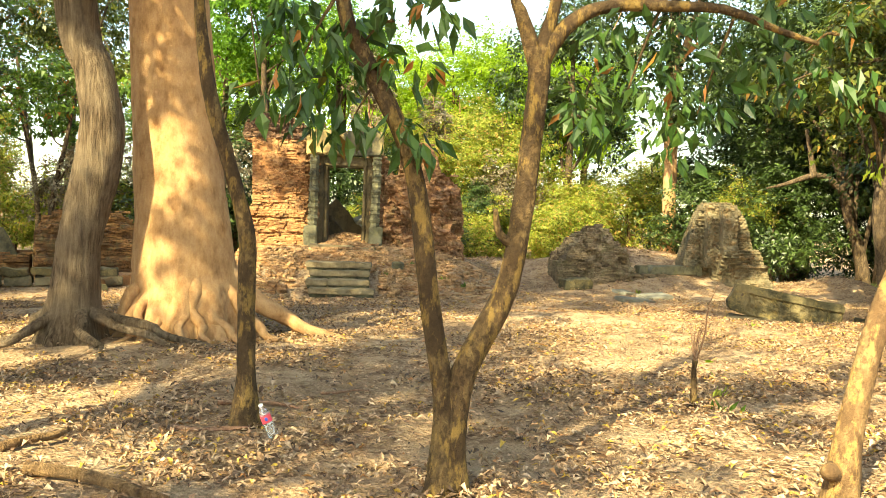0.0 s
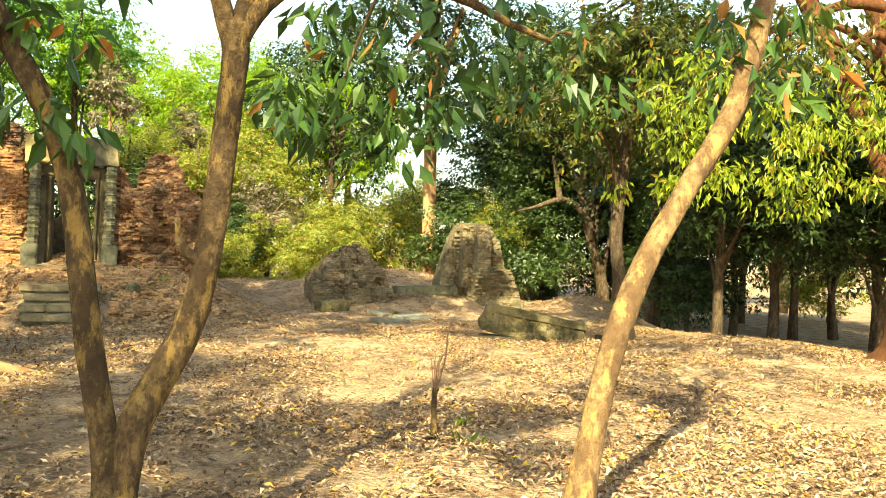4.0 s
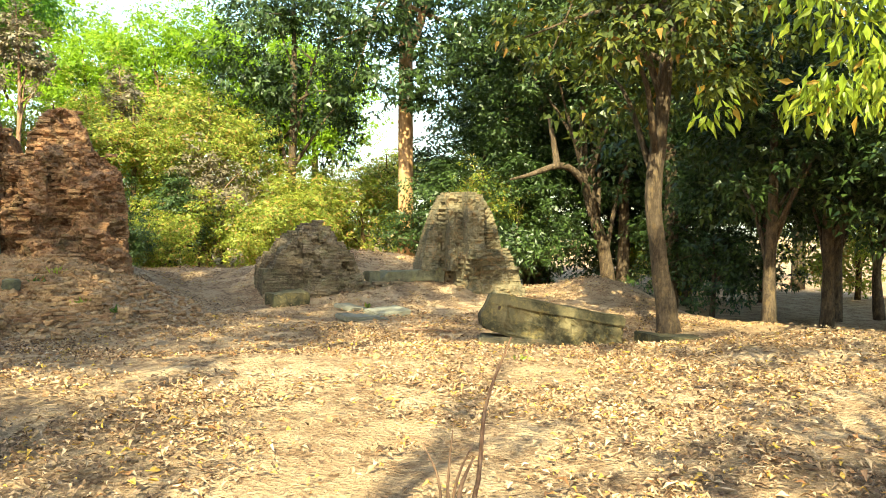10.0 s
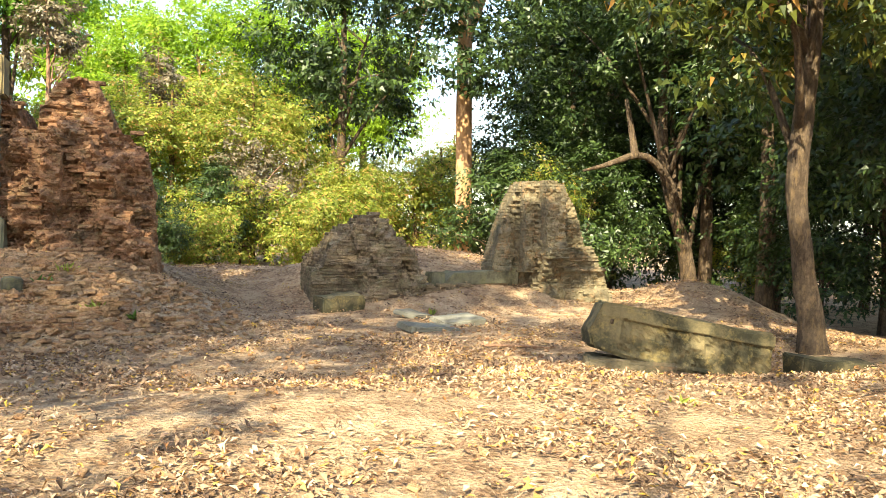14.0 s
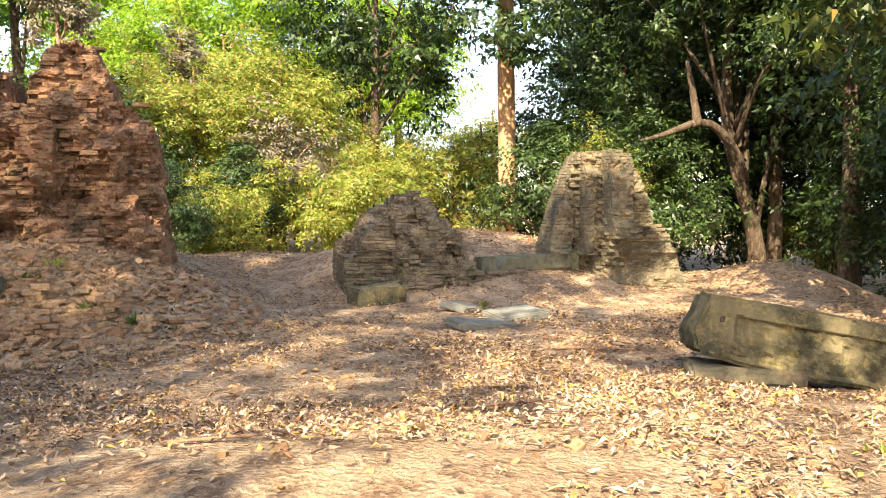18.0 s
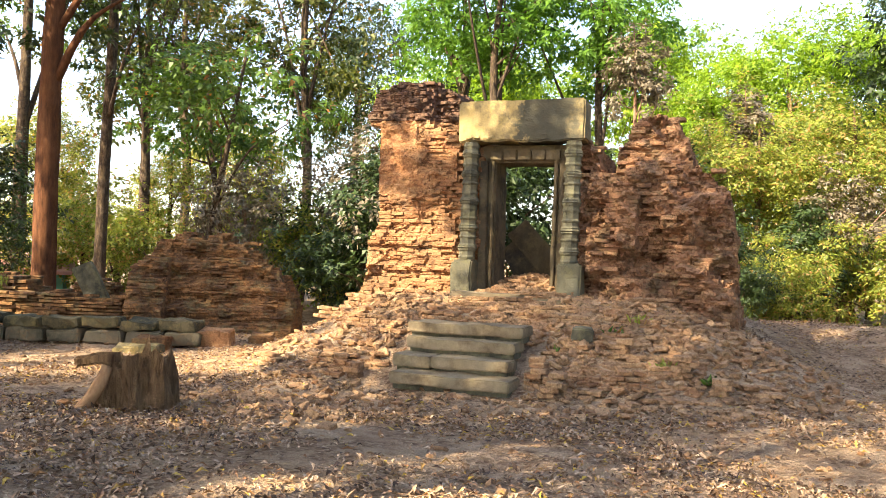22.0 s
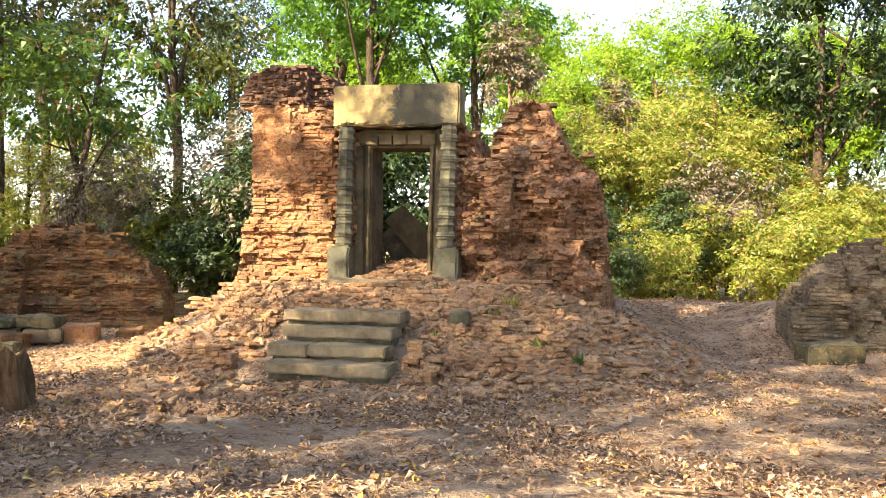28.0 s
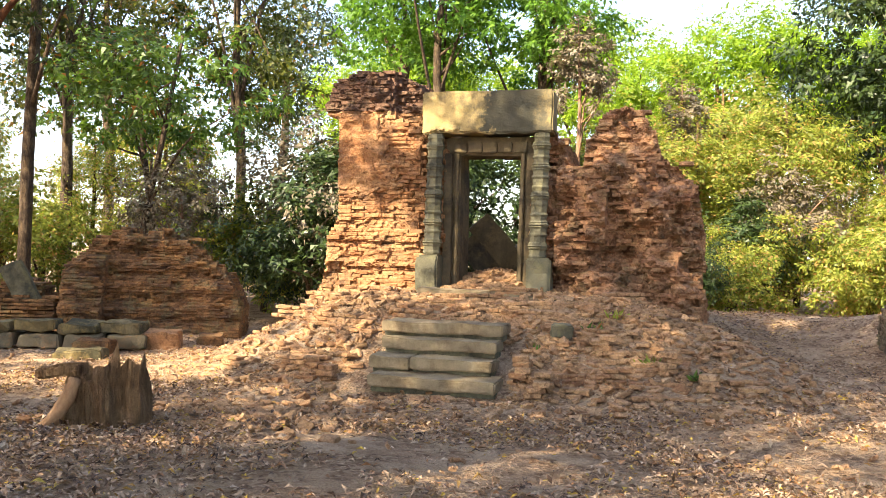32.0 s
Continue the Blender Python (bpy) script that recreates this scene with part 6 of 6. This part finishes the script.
def shrine():
    root = thing("brick_shrine", (0.3, 0.7, 0.3), "ruined orange brick shrine with crumbling piers", "ruin")
    box_l, box_r = ((-3.2, -0.6), (-0.5, 1.4), (-0.3, 4.1)), ((0.6, 3.4), (-0.5, 2.0), (-0.3, 3.6))
    part("pier", mesh_of("pier", [(-2.1, 0.5, -0.3), (-0.75, 0.5, -0.3), (-0.75, 1.1, -0.3), (-2.1, 1.1, -0.3), (-2.1, 0.5, 3.5), (-0.75, 0.5, 3.5), (-0.75, 1.1, 3.5), (-2.1, 1.1, 3.5)],
         np.array([(0, 1, 5, 4), (1, 2, 6, 5), (2, 3, 7, 6), (3, 0, 4, 7), (4, 5, 6, 7)])), M_CORE, root, "earth-bonded core of the brick pier")
    part("pier", mesh_of("pier", [(0.8, 0.75, -0.3), (2.7, 0.75, -0.3), (2.7, 1.6, -0.3), (0.8, 1.6, -0.3), (0.8, 0.75, 2.1), (2.4, 0.75, 2.1), (2.4, 1.6, 2.1), (0.8, 1.6, 2.1)],
         np.array([(0, 1, 5, 4), (1, 2, 6, 5), (2, 3, 7, 6), (3, 0, 4, 7), (4, 5, 6, 7)])), M_CORE, root, "earth-bonded core of the brick pier")
    part("mortar_face", skin(left_pier, (box_l[0], box_l[1], (-0.3, 3.36)), rough=0.04, tight=plaster, worn=0.9, joint=0.75), M_BRICK, root, "eroded brick and plaster face")
    part("mortar_face", skin(right_pier, box_r, rough=0.13, seed=3.0, worn=0.6, joint=0.45), M_BRICK_RED, root, "eroded red brick face")
    left, right = masonry(BR, left_pier, box_l, (0.20, 0.125, 0.058), 0.008, inset=0.036), masonry(BR, right_pier, box_r, (0.20, 0.125, 0.058), 0.02, inset=0.06)
    lay(root, [r for r in left if r[1].translation.z < 3.36], KINDS, M_BRICK, lambda p: p.y < 0.3 and 0.4 < p.z < 3.36 and not (p.x < -1.7 and 2.1 < p.z < 3.3), most=150)
    lay(root, right, RED_KINDS, M_BRICK_RED, lambda p: p.y < 0.45 and 0.4 < p.z, most=150)
    top = part("weathered_top", skin(left_pier, (box_l[0], box_l[1], (3.36, 4.1)), rough=0.07, seed=4.0, worn=1.6), M_BRICK_TOP, root, "blackened weathered top courses")
    lay(top, [r for r in left if r[1].translation.z >= 3.36], TOP_KINDS, M_BRICK_TOP, lambda p: p.y < 0.3, most=60)


def plaster(x, z):
    edge = 0.22 * fbm(x * 2.2, z * 2.2, 8.0, 4)
    return -0.02 if x + edge < -1.62 and 2.14 + edge < z < 3.34 + 0.3 * edge else 0.0


def gate_pier(x, y, z):
    x = x * 1.12
    top = step_line(x, ((0.0, 0.45), (0.15, 0.9), (0.32, 1.4), (0.5, 1.8), (0.66, 2.06), (0.75, 2.12), (1.55, 2.06), (1.7, 1.95), (1.9, 1.70), (2.05, 1.35), (2.15, 0.86), (2.38, 0.82), (2.44, 0.5), (2.55, 0.4), (2.62, 0.0))) + 0.07 * fbm(x * 5, y * 4, 3.0, 5)
    if x < 0.44:
        front = 0.42 - 0.25 * max(0.0, 0.9 - z)
    elif x < 0.66:
        front = 0.50
    elif x < 1.04:
        front = 0.20 + 0.05 * (x > 0.84)
    elif x < 1.50:
        front = -0.10
        if z < 0.62:
            front += 0.20 + 0.2 * fbm(x * 3, z * 3, 2.0, 4)
    else:
        front = 0.40
    # base mouldings
    if x > 0.95:
        for a, b, d in ((-0.6, 0.02, 0.40), (0.02, 0.12, 0.34), (0.12, 0.36, 0.27), (0.36, 0.44, 0.33), (0.44, 0.56, 0.22), (0.56, 0.66, 0.27), (0.66, 0.74, 0.17), (0.74, 0.82, 0.12)):
            if a < z < b:
                front -= d if x > 1.5 else 0.35 * d if z > 0.5 else 0.0
    if 0.62 < z < 0.95 and 0.9 < x < 1.5:
        front -= 0.12 - 0.3 * abs(z - 0.70)
    front += 0.10 * max(0.0, z - 1.2) + 0.10 * fbm(x * 2.5, z * 2.5, 6.0, 5)
    if x < 0.9 and z < 0.35:
        front += 0.35
    return 0.0 < x < 2.66 and z < top and front < y < 1.15


def gate_stump(x, y, z):
    top = step_line(x, ((0.0, 0.42), (0.3, 0.66), (0.55, 0.95), (0.8, 1.16), (1.0, 1.30), (1.25, 1.36), (1.45, 1.26), (1.6, 0.98), (1.85, 0.78), (2.0, 0.45), (2.15, 0.15))) - 0.35 * max(0.0, 0.75 - y) + 0.26 * fbm(x * 3, y * 3, 8.0)
    front = 0.06 + 0.40 * max(0.0, z - 0.5) + 0.45 * max(0.0, fbm(x * 2.0, z * 2.0, 9.0, 5) + 0.12) + 0.07 * math.sin(78.2 * math.floor(z / 0.116)) ** 2
    if x < 0.78:
        front = 0.45 - 0.07 * (0.46 < z < 0.54) - 0.04 * (0.1 < z < 0.2) + 0.03 * fbm(x * 4, z * 4, 2.0)
    return 0.0 < x < 2.15 and z < top and front < y < 1.7


def gate():
    root = thing("gate_pier", (10.2, 1.5, -0.2), "weathered grey-green brick gate pier with pilaster and moulded base", "ruin")
    lay(root, masonry(BR, gate_pier, ((0, 2.7), (-0.5, 1.4), (-0.6, 2.3)), (0.20, 0.125, 0.058), 0.006, -0.08, (9.25, 0.80, 0.0), inset=0.065), GATE_KINDS, M_PIER, lambda p: True, most=250)
    part("mortar_face", skin(gate_pier, ((0, 2.7), (-0.5, 1.2), (-0.5, 2.25)), turn=-0.08, origin=(9.25, 0.80, 0.0), rough=0.045, seed=5.0, worn=0.35, joint=0.4), M_PIER, root, "weathered grey brick face")
    root = thing("gate_stump", (6.9, 1.4, -0.3), "crumbled brown brick stump of the gate", "ruin")
    lay(root, masonry(BR, gate_stump, ((0, 2.4), (0, 2.0), (-0.6, 1.7)), (0.20, 0.125, 0.058), 0.014, 0.0, (5.72, 0.55, 0.0), inset=0.03), STUMP_KINDS, M_BRICK_GREY, lambda p: p.y < 1.6, most=250)
    part("mortar_face", skin(gate_stump, ((0, 2.2), (0, 1.8), (-0.5, 1.6)), origin=(5.72, 0.55, 0.0), rough=0.04, seed=6.0), M_BRICK_GREY, root, "eroded brick face")
    root = thing("brick_stack", (8.1, 0.9, -0.2), "low stack of loose grey bricks under the sill", "bricks")
    lay(root, masonry(BR, lambda x, y, z: z < 0.12, ((0, 0.5), (0, 0.3), (-0.35, 0.12)), (0.3, 0.15, 0.068), 0.03, 0.3, (7.9, 0.75, 0.0)), STACK_KINDS, M_BRICK_GREY, lambda p: True)


def west_wall_solid(x, y, z):
    top = step_line(x, ((0.0, 0.75), (0.2, 0.95), (0.5, 1.25), (0.75, 1.42), (1.6, 1.46), (1.75, 1.32), (2.1, 1.18), (2.5, 0.95), (2.9, 0.60), (3.2, 0.2))) + 0.26 * fbm(x * 2.6, y * 2.6, 5.0) - 0.9 * max(0.0, 0.22 - y)
    front = 0.06 + 0.22 * (z - 0.1) + 0.22 * max(0.0, fbm(x * 2.2, z * 2.2, 12.0, 4)) + 0.09 * math.sin(12.9898 * math.floor(z / 0.055)) ** 2
    if x < 0.75 and z < 1.0:
        front -= 0.25
    return 0.0 < x < 3.2 and z < top and front < y < 1.2


def west_low_solid(x, y, z):
    top = 0.22 + 0.22 * fbm(x * 1.2, y, 14.0) + (0.3 if 0.6 < x < 1.5 and y > 0.5 else 0.0) + (0.25 if 2.4 < x < 3.2 and y > 0.5 else 0.0)
    return 0.0 < x < 3.6 and z < top and 0.0 < y < 1.2


def west_wall():
    root = thing("brick_wall_ruin", (-6.6, 1.6, -0.4), "mossy orange brick wall ruin stepping down to a stone plinth", "ruin")
    lay(root, masonry(BR, west_wall_solid, ((0, 3.3), (-0.3, 1.3), (-0.5, 1.6)), (0.27, 0.14, 0.055), 0.020, 0.36, (-8.05, 0.95, 0.0), inset=0.03), WALL_KINDS, M_BRICK_MOSSY, lambda p: True, most=290)
    part("mortar_face", skin(west_wall_solid, ((0, 3.2), (-0.4, 1.2), (-0.5, 1.6)), turn=0.36, origin=(-8.05, 0.95, 0.0), rough=0.05, seed=7.0, size=(0.27, 0.055)), M_BRICK_MOSSY, root, "eroded mossy mortar face")
    root = thing("low_wall_ruin", (-9.6, 0.3, -0.4), "low broken brick wall ruin with moss", "ruin")
    lay(root, masonry(BR, west_low_solid, ((0, 3.6), (0, 1.3), (-0.5, 0.9)), (0.30, 0.15, 0.068), 0.035, 0.34, (-11.5, -0.35, 0.0)), WALL_KINDS, M_BRICK_MOSSY, lambda p: True, most=150)
    # plinth of large blocks before the wall
    for k in range(7):
        x = -9.6 + 0.62 * k
        y = -1.55 + 0.235 * k
        fallen("plinth_block", "long moss-stained plinth stone of the wall ruin", (0.60, 0.5, 0.17), pose(x, y, -0.13 + 0.02 * math.sin(k * 2.1), 0, 0, 20 + 3 * math.sin(k * 5)), M_BLOCK, 0.06, group="plinth stones")
        fallen("plinth_block", "long brown plinth stone of the wall ruin", (0.61, 0.56, 0.2), pose(x + 0.1, y - 0.02, -0.34, 0, 0, 20), M_PIER, 0.05, group="plinth stones")
    for x, y, sx, sz, mt in ((-5.35, 0.05, 0.62, 0.32, M_BRICK), (-6.0, -0.75, 0.55, 0.24, M_BRICK_MOSSY), (-4.95, 0.9, 0.4, 0.2, M_BRICK_MOSSY), (-5.8, -1.3, 0.7, 0.16, M_BLOCK)):
        fallen("tumbled_block", "rounded tumbled block at the foot of the wall ruin", (sx, 0.42, sz), pose(x, y, gz(x, y) + sz * 0.35, 4, -3, 25), mt, 0.05, group="tumbled blocks")
    fallen("leaning_slab", "grey slab leaning on the low wall ruin", (0.42, 0.12, 0.85), pose(-8.75, 0.75, 0.42, 8, -24, 20), M_STONE, 0.02)


def rubble():
    """Broken brick over the mound: single bricks near the steps, the rest as one heap."""
    root = thing("brick_rubble", (0.6, -1.8, 0.0), "slope of broken orange bricks and rubble below the shrine", "rubble")
    small = bricks_of(BR, 5, (0.15, 0.11, 0.055), 0.16)
    rows = []
    while len(rows) < 3600:
        x, y = BR.uniform(-3.9, 4.4), BR.uniform(-4.4, 1.4)
        dense = smooth01(1.15 - math.hypot((x - 0.5) / 3.9, (y + 1.2) / 2.9))
        if BR.random() > dense or (-1.0 < x < 0.95 and -3.4 < y < -2.0) or (y > 0.0 and (abs(x) > 0.6 and x < 3.0 and x > -2.4)):
            continue
        flat = BR.random() < 0.6
        s = 0.24 + 0.75 * BR.random() ** 1.6
        rows.append((int(BR.integers(5)), Matrix.LocRotScale((x, y, gz(x, y) + 0.02 * s), Euler((BR.normal() * (0.15 if flat else 0.6), BR.normal() * (0.15 if flat else 0.6), BR.uniform(0, 6.28))), (s, s, s))))
    for x, y, n in ((1.05, -2.75, 5), (1.3, -2.95, 4), (1.28, -3.05, 3), (-1.15, -3.0, 3), (-1.4, -2.85, 3), (2.6, -2.4, 4), (3.0, -2.6, 3), (1.9, -2.2, 4)):
        for k in range(n):
            rows.append((int(BR.integers(5)), pose(x + BR.normal() * 0.03, y + BR.normal() * 0.03, gz(x, y) + 0.03 + 0.06 * k, 0, 0, BR.normal() * 14) @ Matrix.Scale(1.25, 4)))
    for _ in range(420):
        x, y = BR.normal(-1.1, 0.75), BR.normal(-5.1, 0.55)
        s = 0.3 + 0.6 * BR.random()
        rows.append((int(BR.integers(5)), Matrix.LocRotScale((x, y, gz(x, y) + 0.02 * s), Euler((BR.normal() * 0.4, BR.normal() * 0.4, BR.uniform(0, 6.28))), (s, s, s))))
    # short runs of courses that still lie in place on the slope
    for _ in range(64):
        x, y = BR.uniform(-2.9, 3.5), BR.uniform(-3.0, -0.5)
        if -0.95 < x < 1.0 and y < -2.0:
            continue
        long, high, a = int(BR.integers(2, 6)), int(BR.integers(1, 4)), BR.normal() * 0.3 + 0.12 * (x - 0.3)
        z = gz(x, y - 0.05)
        for c in range(high):
            for b in range(long - (c > 0 and BR.random() < 0.5)):
                o = (b - long / 2 + 0.5 * (c % 2)) * 0.165
                rows.append((int(BR.integers(5)), Matrix.LocRotScale((x + o * math.cos(a), y + o * math.sin(a) + 0.05 * c + BR.normal() * 0.012, max(z, gz(x + o, y + o * math.sin(a)) - 0.03) + 0.012 + 0.056 * c), Euler((BR.normal() * 0.05, BR.normal() * 0.05, a + BR.normal() * 0.07)), (1.05, 1.1, 0.95))))
    # broken brick in the doorway
    for _ in range(170):
        x, y = BR.uniform(-0.55, 0.5), BR.uniform(-0.6, 1.5)
        s = 0.5 + 0.6 * BR.random()
        rows.append((int(BR.integers(5)), Matrix.LocRotScale((x, y, gz(x, y) + 0.03 * s), Euler((BR.normal() * 0.3, BR.normal() * 0.3, BR.uniform(0, 6.28))), (s, s, s))))
    lay(root, rows, small, M_RUBBLE, lambda p: p.y < -1.0, most=300, rest_label="heap of broken bricks")
    scatter = thing("scattered_chips", (1.0, -5.0, -0.3), "scattered brick chips and pebbles on the ground", "rubble", kind="stuff")
    rows = []
    while len(rows) < 1500:
        x, y = BR.uniform(-7, 11), BR.uniform(-11, 1)
        if BR.random() > 0.15 + 0.85 * smooth01(1.0 - abs(y + 3.6) / 3.2):
            continue
        s = BR.uniform(0.15, 0.5)
        rows.append((int(BR.integers(5)), Matrix.LocRotScale((x, y, gz(x, y) + 0.012), Euler((BR.normal() * 0.4, BR.normal() * 0.4, BR.uniform(0, 6.28))), (s, s, s * 1.2))))
    lay(scatter, rows, small, M_RUBBLE, lambda p: False, rest_label="brick chips")


shrine()
gate()
west_wall()
rubble()
